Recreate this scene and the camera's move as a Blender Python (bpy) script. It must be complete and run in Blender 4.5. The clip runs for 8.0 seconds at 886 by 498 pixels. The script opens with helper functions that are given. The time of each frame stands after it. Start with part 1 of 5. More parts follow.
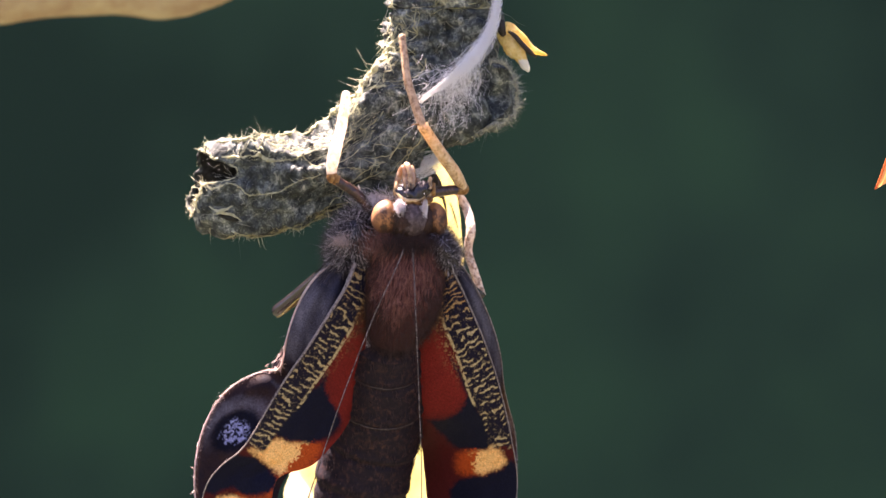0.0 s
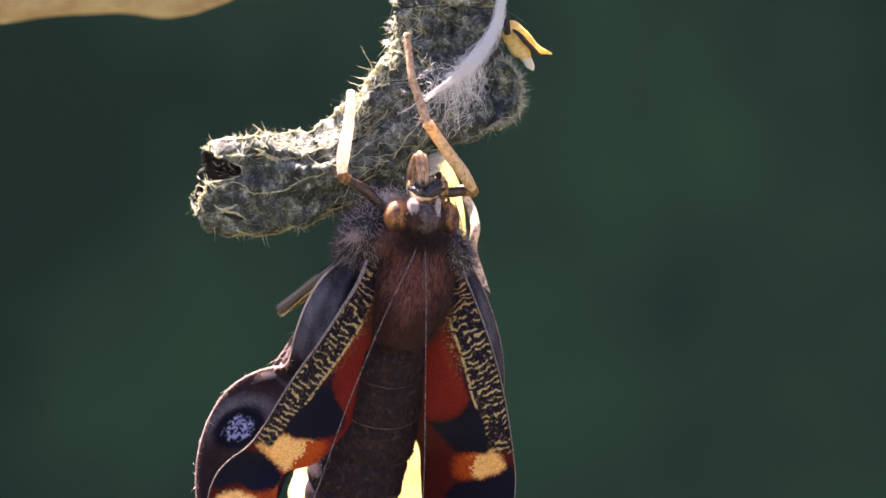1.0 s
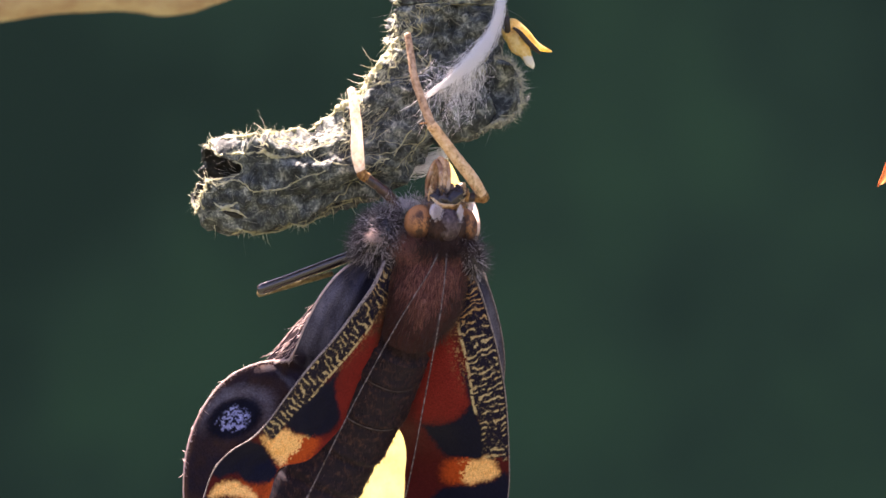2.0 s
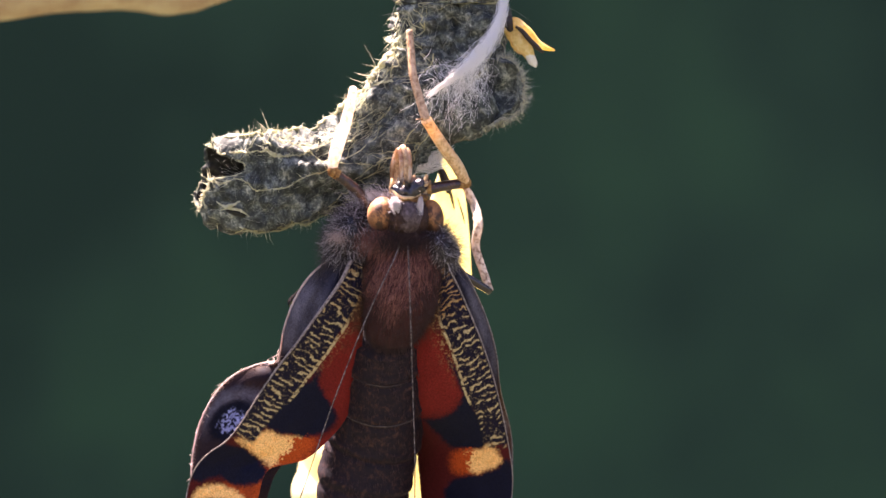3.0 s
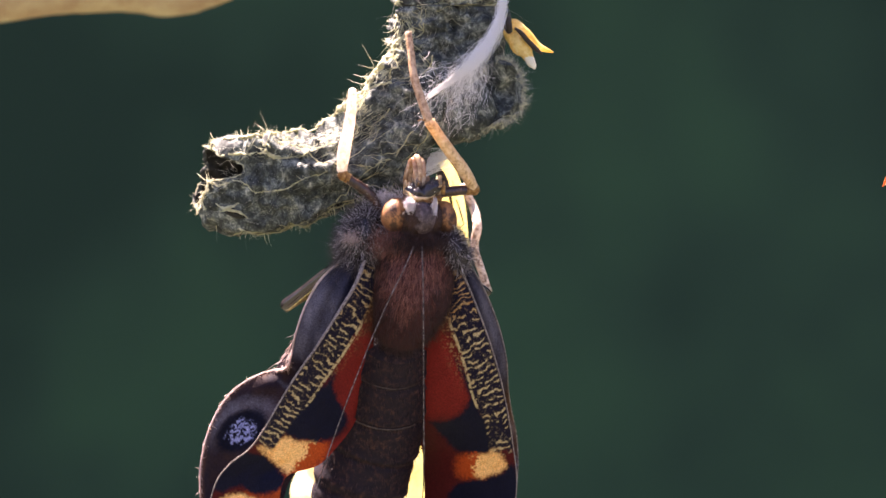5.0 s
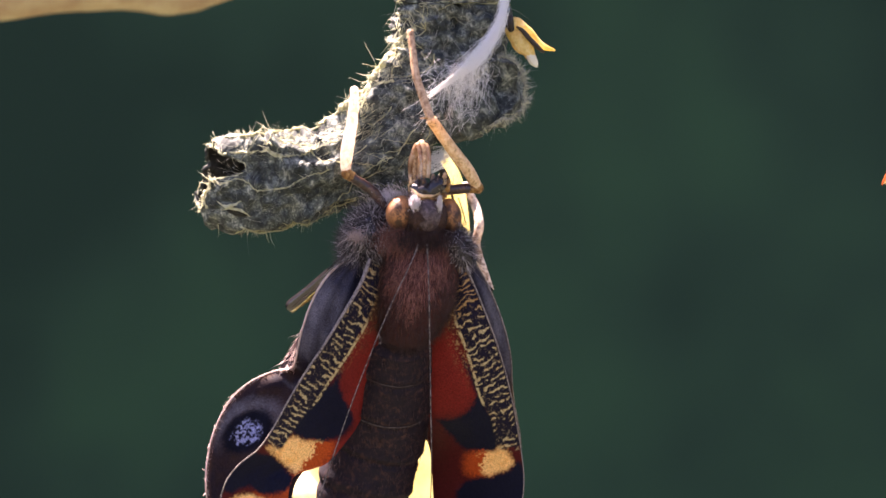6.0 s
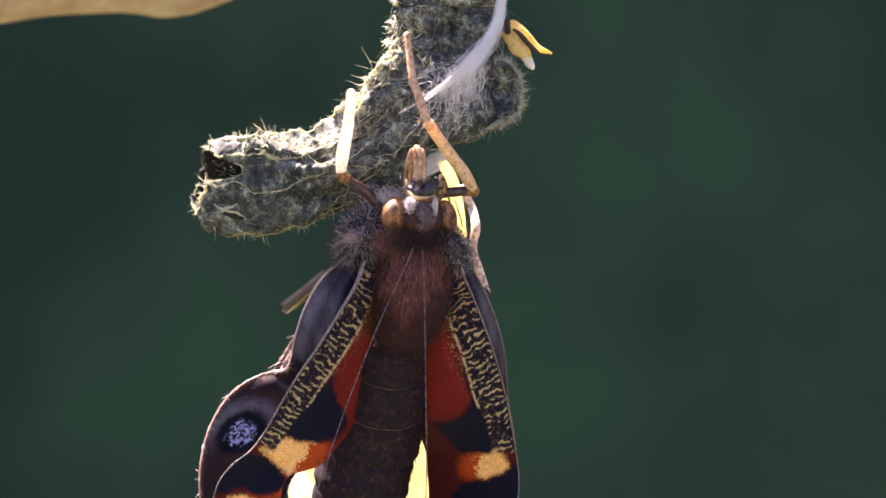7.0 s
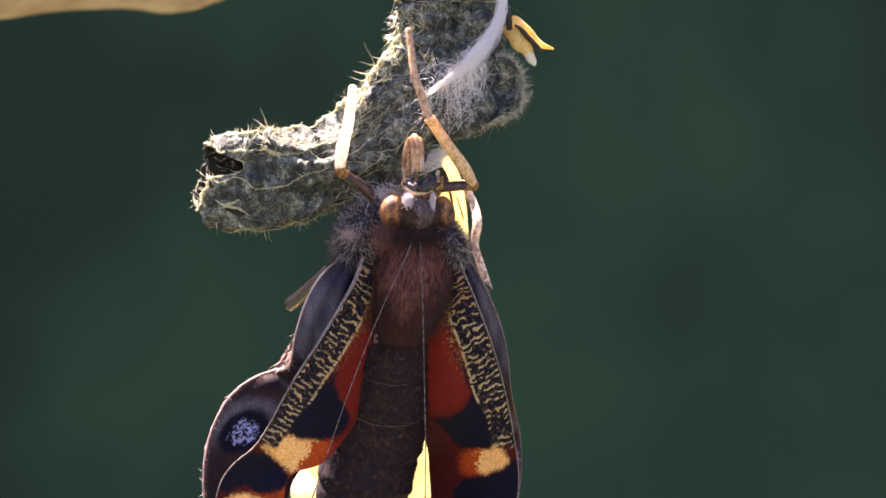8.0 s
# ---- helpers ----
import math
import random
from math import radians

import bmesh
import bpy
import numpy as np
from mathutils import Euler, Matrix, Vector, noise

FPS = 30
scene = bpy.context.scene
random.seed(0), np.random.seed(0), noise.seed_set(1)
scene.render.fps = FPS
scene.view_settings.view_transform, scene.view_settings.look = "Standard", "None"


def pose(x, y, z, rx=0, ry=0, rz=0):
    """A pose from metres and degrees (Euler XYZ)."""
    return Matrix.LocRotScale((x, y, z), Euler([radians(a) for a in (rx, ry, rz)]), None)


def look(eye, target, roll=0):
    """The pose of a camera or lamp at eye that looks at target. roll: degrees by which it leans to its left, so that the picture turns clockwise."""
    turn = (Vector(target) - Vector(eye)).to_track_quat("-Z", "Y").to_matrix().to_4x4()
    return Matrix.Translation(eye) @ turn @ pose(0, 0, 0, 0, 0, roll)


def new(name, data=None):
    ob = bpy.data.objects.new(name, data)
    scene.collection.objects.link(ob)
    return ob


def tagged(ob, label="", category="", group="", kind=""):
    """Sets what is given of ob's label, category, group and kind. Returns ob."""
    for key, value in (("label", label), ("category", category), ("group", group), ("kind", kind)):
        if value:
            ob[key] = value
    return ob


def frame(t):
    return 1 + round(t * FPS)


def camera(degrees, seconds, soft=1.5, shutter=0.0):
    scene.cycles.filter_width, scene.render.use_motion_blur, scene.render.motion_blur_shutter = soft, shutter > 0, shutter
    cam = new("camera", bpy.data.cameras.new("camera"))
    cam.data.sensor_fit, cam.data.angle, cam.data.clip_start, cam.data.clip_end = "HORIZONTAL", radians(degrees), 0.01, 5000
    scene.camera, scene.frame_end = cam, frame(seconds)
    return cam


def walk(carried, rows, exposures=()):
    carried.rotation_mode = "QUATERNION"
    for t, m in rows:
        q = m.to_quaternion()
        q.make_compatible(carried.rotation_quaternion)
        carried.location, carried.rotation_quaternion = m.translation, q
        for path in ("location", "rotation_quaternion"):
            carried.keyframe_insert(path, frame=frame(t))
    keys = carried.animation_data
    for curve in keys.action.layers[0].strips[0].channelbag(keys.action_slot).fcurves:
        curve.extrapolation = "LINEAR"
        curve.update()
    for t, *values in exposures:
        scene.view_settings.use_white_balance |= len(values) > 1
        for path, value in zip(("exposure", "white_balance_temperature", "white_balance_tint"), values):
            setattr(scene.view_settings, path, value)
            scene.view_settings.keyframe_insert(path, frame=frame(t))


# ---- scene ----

# One design unit is 0.03 mm; x to the right, y downwards, d away from the lens, from the middle of the place.
U, HIGH = 0.03e-3, 1.0
LENS = 10.0
STAND = 784 * U / math.tan(radians(LENS / 2))

# ---- camera: a long macro lens on a stand that trembles a little ----
cam = camera(LENS, 8.0, soft=1.6)
SHAKE = [(0.0, -8.5, 3.5), (0.5, 4, 0), (1.0, -0.5, 1), (1.2, -4.5, -3), (1.5, -1.5, -1.8), (1.7, -1, -2), (2.8, 4, -4.5), (3.0, 4.5, -4.7), (3.5, 3, -9),
         (4.0, -0.3, -2), (4.5, 1.2, -1.5), (4.7, 2, -1.5), (5.8, 5, -4), (6.0, 6, -4.7), (6.5, 3, -0.2), (7.0, 0, 0), (7.5, 2, -1), (8.0, 3, -7.5)]
REACH = STAND / U
walk(cam, [(t, pose(0, -STAND, HIGH, 90 + math.degrees(dy / REACH), 0, math.degrees(dx / REACH))) for t, dx, dy in SHAKE],
     exposures=[(0.0, 3.46, 6750, 44), (8.0, 3.46, 6750, 44)])
cam.data.dof.use_dof = True
cam.data.dof.focus_distance = STAND
cam.data.dof.aperture_fstop = 80.0

# ---- light: high sun behind the subject, blue sky all round ----
SUN_HIGH, SUN_SIDE = 61.0, -38.0
world = bpy.data.worlds.new("sky")
scene.world = world
world.use_nodes = True
sky = world.node_tree.nodes.new("ShaderNodeTexSky")
sky.sky_type, sky.sun_disc = "NISHITA", False
sky.sun_elevation, sky.sun_rotation = radians(SUN_HIGH), radians(SUN_SIDE)
back = world.node_tree.nodes["Background"]
back.inputs["Strength"].default_value = 0.036
world.node_tree.links.new(sky.outputs["Color"], back.inputs["Color"])
lamp = bpy.data.lights.new("sun", "SUN")
lamp.energy, lamp.angle, lamp.color = 5.0, radians(0.53), (1.0, 0.95, 0.76)
a, e = radians(SUN_SIDE), radians(SUN_HIGH)
sun_way = Vector((math.sin(a) * math.cos(e), math.cos(a) * math.cos(e), math.sin(e)))
sun = new("sun", lamp)
sun.matrix_world = look(sun_way * 20, (0, 0, 0))


# ---- materials ----
def material(name, rough=0.6, metal=0.0, spec=0.5):
    m = bpy.data.materials.new(name)
    m.use_nodes = True
    b = m.node_tree.nodes["Principled BSDF"]
    b.inputs["Roughness"].default_value = rough
    b.inputs["Metallic"].default_value = metal
    b.inputs["Specular IOR Level"].default_value = spec
    return m, m.node_tree, b


def node(tree, kind, **sets):
    n = tree.nodes.new(kind)
    for k, v in sets.items():
        n.inputs[k].default_value = v
    return n


def ramp(tree, stops):
    n = tree.nodes.new("ShaderNodeValToRGB")
    n.color_ramp.elements[0].position, n.color_ramp.elements[0].color = stops[0][0], (*stops[0][1], 1)
    n.color_ramp.elements[1].position, n.color_ramp.elements[1].color = stops[-1][0], (*stops[-1][1], 1)
    for p, c in stops[1:-1]:
        n.color_ramp.elements.new(p).color = (*c, 1)
    return n


def through_light(tree, b, colour_socket, amount, tint=(1, 1, 1)):
    """Lets part of the light pass through a thin skin."""
    out = next(n for n in tree.nodes if n.type == "OUTPUT_MATERIAL")
    t = tree.nodes.new("ShaderNodeBsdfTranslucent")
    mul = tree.nodes.new("ShaderNodeMixRGB")
    mul.blend_type = "MULTIPLY"
    mul.inputs[0].default_value, mul.inputs[2].default_value = 1.0, (*tint, 1)
    tree.links.new(colour_socket, mul.inputs[1])
    tree.links.new(mul.outputs[0], t.inputs["Color"])
    mix = tree.nodes.new("ShaderNodeMixShader")
    mix.inputs[0].default_value = amount
    tree.links.new(b.outputs[0], mix.inputs[1])
    tree.links.new(t.outputs[0], mix.inputs[2])
    tree.links.new(mix.outputs[0], out.inputs["Surface"])


def mottled(name, stops, mm=0.5, rough=0.6, bump=0.0, fine=0.12, spec=0.15, light=0.0, tint=(1, 1, 1), stretch=(1, 1, 1)):
    """Colour by noise of about mm millimetres, with finer grain over it and relief."""
    m, tree, b = material(name, rough, 0.0, spec)
    co = tree.nodes.new("ShaderNodeTexCoord")
    mp = tree.nodes.new("ShaderNodeMapping")
    mp.inputs["Scale"].default_value = stretch
    tree.links.new(co.outputs["Object"], mp.inputs["Vector"])
    big = node(tree, "ShaderNodeTexNoise", Scale=1000 / mm, Detail=5.0, Roughness=0.62)
    small = node(tree, "ShaderNodeTexNoise", Scale=1000 / fine, Detail=3.0)
    mix = tree.nodes.new("ShaderNodeMath")
    mix.operation = "MULTIPLY_ADD"
    mix.inputs[1].default_value, mix.inputs[2].default_value = 0.45, -0.22
    add = tree.nodes.new("ShaderNodeMath")
    add.operation = "ADD"
    r = ramp(tree, stops)
    for n in (big, small):
        tree.links.new(mp.outputs[0], n.inputs["Vector"])
    tree.links.new(small.outputs["Fac"], mix.inputs[0])
    tree.links.new(big.outputs["Fac"], add.inputs[0])
    tree.links.new(mix.outputs[0], add.inputs[1])
    tree.links.new(add.outputs[0], r.inputs[0])
    tree.links.new(r.outputs[0], b.inputs["Base Color"])
    if bump:
        bp = node(tree, "ShaderNodeBump", Strength=bump, Distance=0.00004)
        tree.links.new(add.outputs[0], bp.inputs["Height"])
        tree.links.new(bp.outputs[0], b.inputs["Normal"])
    if light:
        through_light(tree, b, r.outputs[0], light, tint)
    return m


def scaled(name, rough=0.55, light=0.0):
    """Wing scales: the pattern of the wing, grained, with the relief of tiny scales."""
    m, tree, b = material(name, rough, 0.0, 0.04)
    col = tree.nodes.new("ShaderNodeVertexColor")
    col.layer_name = "pattern"
    co = tree.nodes.new("ShaderNodeTexCoord")
    n = node(tree, "ShaderNodeTexNoise", Scale=14000.0, Detail=2.0)
    v = node(tree, "ShaderNodeTexVoronoi", Scale=9000.0)
    tree.links.new(co.outputs["Object"], n.inputs["Vector"])
    tree.links.new(co.outputs["Object"], v.inputs["Vector"])
    r = ramp(tree, [(0.25, (0.5, 0.5, 0.5)), (0.75, (1.35, 1.35, 1.35))])
    tree.links.new(n.outputs["Fac"], r.inputs[0])
    mul = tree.nodes.new("ShaderNodeMixRGB")
    mul.blend_type = "MULTIPLY"
    mul.inputs[0].default_value = 1.0
    tree.links.new(col.outputs[0], mul.inputs[1])
    tree.links.new(r.outputs[0], mul.inputs[2])
    tree.links.new(mul.outputs[0], b.inputs["Base Color"])
    bp = node(tree, "ShaderNodeBump", Strength=0.5, Distance=0.00002)
    tree.links.new(v.outputs["Distance"], bp.inputs["Height"])
    tree.links.new(bp.outputs[0], b.inputs["Normal"])
    b.inputs["Sheen Weight"].default_value = 0.015
    b.inputs["Sheen Roughness"].default_value = 0.4
    if light:
        through_light(tree, b, mul.outputs[0], light)
    return m




def leaf_skin():
    """Withered leaf: slate grey, granular, with a net of sunken veins and creases."""
    m, tree, b = material("dry_leaf", 0.8, 0.0, 0.25)
    co = tree.nodes.new("ShaderNodeTexCoord")
    wide = node(tree, "ShaderNodeTexNoise", Scale=1400.0, Detail=7.0, Roughness=0.7)
    grit = node(tree, "ShaderNodeTexNoise", Scale=9000.0, Detail=3.0, Roughness=0.6)
    bent = node(tree, "ShaderNodeTexNoise", Scale=1600.0, Detail=3.0)
    push = tree.nodes.new("ShaderNodeMixRGB")
    push.inputs[0].default_value = 0.0011
    push.blend_type = "ADD"
    net = node(tree, "ShaderNodeTexVoronoi", Scale=430.0)
    net.feature = "DISTANCE_TO_EDGE"
    for one in (wide, grit, bent):
        tree.links.new(co.outputs["Object"], one.inputs["Vector"])
    tree.links.new(co.outputs["Object"], push.inputs[1])
    tree.links.new(bent.outputs["Color"], push.inputs[2])
    tree.links.new(push.outputs[0], net.inputs["Vector"])
    add = tree.nodes.new("ShaderNodeMath")
    add.operation = "MULTIPLY_ADD"
    add.inputs[1].default_value = 0.4
    tree.links.new(grit.outputs["Fac"], add.inputs[0])
    tree.links.new(wide.outputs["Fac"], add.inputs[2])
    tone = ramp(tree, [(0.55, (0.012, 0.015, 0.0145)), (0.69, (0.044, 0.053, 0.049)), (0.79, (0.13, 0.15, 0.132)), (0.90, (0.40, 0.42, 0.345))])
    tree.links.new(add.outputs[0], tone.inputs[0])
    vein = ramp(tree, [(0.0, (1.0, 1.0, 1.0)), (0.028, (0.0, 0.0, 0.0))])
    tree.links.new(net.outputs["Distance"], vein.inputs[0])
    here = ramp(tree, [(0.45, (0.0, 0.0, 0.0)), (0.62, (0.75, 0.75, 0.75))])
    tree.links.new(bent.outputs["Fac"], here.inputs[0])
    show = tree.nodes.new("ShaderNodeMath")
    show.operation = "MULTIPLY"
    tree.links.new(vein.outputs[0], show.inputs[0])
    tree.links.new(here.outputs[0], show.inputs[1])
    mul = tree.nodes.new("ShaderNodeMixRGB")
    mul.inputs[2].default_value = (0.3, 0.315, 0.26, 1)
    tree.links.new(show.outputs[0], mul.inputs[0])
    tree.links.new(tone.outputs[0], mul.inputs[1])
    tree.links.new(mul.outputs[0], b.inputs["Base Color"])
    high = tree.nodes.new("ShaderNodeMath")
    high.operation = "ADD"
    tree.links.new(show.outputs[0], high.inputs[0])
    tree.links.new(add.outputs[0], high.inputs[1])
    bp = node(tree, "ShaderNodeBump", Strength=0.55, Distance=0.00006)
    tree.links.new(high.outputs[0], bp.inputs["Height"])
    tree.links.new(bp.outputs[0], b.inputs["Normal"])
    through_light(tree, b, mul.outputs[0], 0.06, (1.0, 0.95, 0.6))
    return m


LEAF = leaf_skin()
LEAF_EDGE = mottled("leaf_edge", [(0.25, (0.26, 0.26, 0.16)), (0.55, (0.5, 0.5, 0.33)), (0.85, (0.74, 0.74, 0.54))], mm=0.4, rough=0.7, bump=0.5, light=0.3, tint=(1, .95, .7))
LEAF_HAIR = mottled("leaf_hair", [(0.2, (0.5, 0.51, 0.34)), (0.8, (0.82, 0.82, 0.6))], mm=0.6, rough=0.5, light=0.3)
GREY_FUR = mottled("grey_leaf_hair", [(0.2, (0.16, 0.17, 0.15)), (0.8, (0.46, 0.47, 0.40))], mm=0.6, rough=0.5, light=0.2)
# near-black in place of the shade inside the roll and the tear
SHADE_IN = mottled("leaf_inside_shade", [(0.3, (0.012, 0.012, 0.010)), (0.8, (0.04, 0.04, 0.032))], mm=0.4, rough=0.9)
SILK = mottled("silk", [(0.2, (0.95, 0.95, 0.94)), (0.8, (0.98, 0.98, 0.97))], mm=0.4, rough=0.3, spec=0.6, light=0.35)
SHELL = mottled("pupal_shell", [(0.2, (0.66, 0.48, 0.2)), (0.34, (0.85, 0.79, 0.5)), (0.55, (0.89, 0.87, 0.66)), (0.8, (0.94, 0.94, 0.84))], mm=1.8, rough=0.35, bump=0.3, light=0.5, tint=(1, 0.94, 0.69))
SILK.node_tree.nodes["Principled BSDF"].inputs["Sheen Weight"].default_value = 0.8
HUSK = mottled("yellow_husk", [(0.25, (0.62, 0.47, 0.14)), (0.5, (0.84, 0.70, 0.27)), (0.75, (0.94, 0.86, 0.52))], mm=0.5, rough=0.6, bump=0.6, light=0.5, tint=(1, .9, .6))
HUSK_DARK = mottled("husk_stripe", [(0.2, (0.012, 0.01, 0.008)), (0.8, (0.05, 0.04, 0.03))], mm=0.3, rough=0.5)
HUSK_PALE = mottled("husk_tip", [(0.2, (0.75, 0.74, 0.62)), (0.8, (0.88, 0.87, 0.78))], mm=0.4, rough=0.4, light=0.4)
WING = scaled("wing_scales")
WING_RIM = mottled("wing_rim", [(0.3, (0.05, 0.04, 0.04)), (0.7, (0.3, 0.25, 0.23))], mm=0.15, rough=0.5, bump=0.4)
BODY = mottled("body_plush", [(0.2, (0.028, 0.010, 0.010)), (0.6, (0.06, 0.021, 0.021)), (0.9, (0.10, 0.04, 0.039))], mm=0.8, rough=0.85, bump=0.8, fine=0.05, stretch=(1, 1, 0.25))
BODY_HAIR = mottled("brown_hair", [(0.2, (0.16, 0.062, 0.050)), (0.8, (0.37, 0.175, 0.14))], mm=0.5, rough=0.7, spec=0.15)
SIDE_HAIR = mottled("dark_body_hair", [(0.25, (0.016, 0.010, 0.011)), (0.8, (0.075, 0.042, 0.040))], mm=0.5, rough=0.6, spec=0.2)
BLACK_HAIR = mottled("black_hair", [(0.3, (0.010, 0.008, 0.011)), (0.75, (0.11, 0.09, 0.10))], mm=0.3, rough=0.35, spec=0.4)
GREY_HAIR = mottled("grey_hair", [(0.25, (0.5, 0.45, 0.47)), (0.7, (0.95, 0.92, 0.95))], mm=0.4, rough=0.35, light=0.5)
FAWN_HAIR = mottled("fawn_hair", [(0.2, (0.46, 0.32, 0.28)), (0.8, (0.86, 0.72, 0.68))], mm=0.4, rough=0.5, light=0.3)
ABDOMEN = mottled("abdomen_scales", [(0.35, (0.007, 0.005, 0.010)), (0.54, (0.013, 0.008, 0.013)), (0.66, (0.045, 0.021, 0.019)), (0.82, (0.10, 0.05, 0.034))], mm=0.3, rough=0.7, bump=0.9, fine=0.06)
PALE_RING = mottled("segment_edge", [(0.3, (0.022, 0.016, 0.016)), (0.8, (0.15, 0.12, 0.115))], mm=0.5, rough=0.6)
EYE = scaled("compound_eye", 0.6, 0.0)
EYE.node_tree.nodes["Principled BSDF"].inputs["Specular IOR Level"].default_value = 0.35
HEAD_SKIN = mottled("head_skin", [(0.3, (0.012, 0.007, 0.005)), (0.7, (0.05, 0.024, 0.017))], mm=0.3, rough=0.7, bump=0.8, spec=0.2)
FRONS = mottled("brow_scales", [(0.3, (0.018, 0.010, 0.011)), (0.5, (0.055, 0.034, 0.036)), (0.72, (0.14, 0.1, 0.106))], mm=0.22, rough=0.5, bump=0.7, fine=0.05, spec=0.4)
DARK_HAIR = mottled("dark_brown_hair", [(0.25, (0.04, 0.027, 0.027)), (0.75, (0.36, 0.27, 0.27))], mm=0.3, rough=0.5, spec=0.4)
PALE_SCALE = mottled("pale_scales", [(0.3, (0.66, 0.58, 0.58)), (0.6, (0.94, 0.9, 0.92))], mm=0.2, rough=0.4, bump=0.6, light=0.4)
BLACK_SKIN = mottled("black_chitin", [(0.3, (0.006, 0.005, 0.006)), (0.8, (0.026, 0.018, 0.018))], mm=0.3, rough=0.22, bump=0.5, spec=0.5)
TAN = mottled("tan_chitin", [(0.3, (0.42, 0.25, 0.11)), (0.5, (0.80, 0.57, 0.31)), (0.75, (0.93, 0.78, 0.54))], mm=0.3, rough=0.4, bump=0.7, light=0.35, tint=(1, .85, .6))
BROWN_LEG = mottled("brown_chitin", [(0.3, (0.24, 0.135, 0.075)), (0.5, (0.5, 0.32, 0.19)), (0.75, (0.72, 0.5, 0.33))], mm=0.25, rough=0.42, bump=0.8, light=0.12, tint=(1, .85, .65))
FAWN_LEG = mottled("fawn_chitin", [(0.3, (0.12, 0.075, 0.05)), (0.43, (0.42, 0.31, 0.22)), (0.56, (0.82, 0.74, 0.62))], mm=0.28, rough=0.35, bump=0.9, light=0.3, tint=(1, .9, .8))
PALE_LEG = mottled("pale_chitin", [(0.25, (0.42, 0.3, 0.2)), (0.42, (0.76, 0.68, 0.58)), (0.65, (0.94, 0.92, 0.87))], mm=0.35, rough=0.4, bump=0.7, light=0.6, tint=(1, .95, .88))
GLOSS_LEG = mottled("glossy_black_chitin", [(0.3, (0.008, 0.007, 0.009)), (0.8, (0.03, 0.022, 0.022))], mm=0.3, rough=0.2, bump=0.15, spec=0.8)
THIGH = mottled("dark_brown_chitin", [(0.35, (0.010, 0.006, 0.007)), (0.55, (0.045, 0.02, 0.014)), (0.8, (0.16, 0.075, 0.04))], mm=0.4, rough=0.3, bump=0.8, spec=0.5)
OLIVE_LEG = mottled("olive_brown_chitin", [(0.3, (0.09, 0.07, 0.03)), (0.7, (0.26, 0.2, 0.09))], mm=0.25, rough=0.4, light=0.2)
AMBER = mottled("amber_joint", [(0.3, (0.10, 0.045, 0.02)), (0.5, (0.3, 0.15, 0.05)), (0.75, (0.6, 0.36, 0.14))], mm=0.3, rough=0.35, light=0.3)
FEELER = mottled("antenna_rings", [(0.42, (0.03, 0.024, 0.022)), (0.5, (0.085, 0.068, 0.063)), (0.6, (0.19, 0.155, 0.148))], mm=0.16, rough=0.5, fine=0.06)
TONGUE = mottled("tongue", [(0.3, (0.26, 0.12, 0.06)), (0.5, (0.52, 0.32, 0.19)), (0.72, (0.88, 0.76, 0.66))], mm=1.3, fine=0.5, rough=0.14, bump=0.0, light=0.45, spec=0.7)
BLADE = mottled("dry_blade", [(0.25, (0.24, 0.16, 0.115)), (0.5, (0.36, 0.31, 0.215)), (0.75, (0.46, 0.44, 0.32))], mm=1.6, rough=0.7, bump=0.3, light=0.25, tint=(1, .9, .5))
LEAF_TIP = mottled("orange_leaf", [(0.2, (0.55, 0.33, 0.12)), (0.8, (0.8, 0.62, 0.36))], mm=1.2, rough=0.5, light=0.5, tint=(1, .85, .6))
LEAF_RIM = mottled("orange_rim", [(0.2, (0.5, 0.14, 0.03)), (0.8, (0.7, 0.26, 0.08))], mm=0.5, rough=0.5, light=0.5)
SEED = mottled("grass_head", [(0.2, (0.2, 0.17, 0.09)), (0.8, (0.42, 0.37, 0.24))], mm=1.0, rough=0.7, light=0.2)


def backdrop_material():
    m, tree, b = material("far_hedge", 1.0, 0.0, 0.0)
    co = tree.nodes.new("ShaderNodeTexCoord")
    n = node(tree, "ShaderNodeTexNoise", Scale=4.0, Detail=0.6, Roughness=0.4)
    fine = node(tree, "ShaderNodeTexNoise", Scale=13.0, Detail=1.5, Roughness=0.5)
    both = tree.nodes.new("ShaderNodeMath")
    both.operation = "MULTIPLY_ADD"
    both.inputs[1].default_value = 0.45
    less = tree.nodes.new("ShaderNodeMath")
    less.operation = "SUBTRACT"
    less.inputs[1].default_value = 0.225
    for one in (n, fine):
        tree.links.new(co.outputs["Object"], one.inputs["Vector"])
    r = ramp(tree, [(0.3, (0.0235, 0.048, 0.031)), (0.5, (0.030, 0.064, 0.0385)), (0.7, (0.036, 0.084, 0.044))])
    tree.links.new(fine.outputs["Fac"], both.inputs[0])
    tree.links.new(n.outputs["Fac"], both.inputs[2])
    tree.links.new(both.outputs[0], less.inputs[0])
    tree.links.new(less.outputs[0], r.inputs[0])
    tree.links.new(r.outputs[0], b.inputs["Base Color"])
    return m


def ground_material():
    m, tree, b = material("meadow", 0.95, 0.0, 0.1)
    co = tree.nodes.new("ShaderNodeTexCoord")
    n = node(tree, "ShaderNodeTexNoise", Scale=3.0, Detail=8.0)
    tree.links.new(co.outputs["Object"], n.inputs["Vector"])
    r = ramp(tree, [(0.3, (0.03, 0.034, 0.022)), (0.55, (0.055, 0.060, 0.04)), (0.8, (0.10, 0.092, 0.065))])
    tree.links.new(n.outputs["Fac"], r.inputs[0])
    tree.links.new(r.outputs[0], b.inputs["Base Color"])
    return m


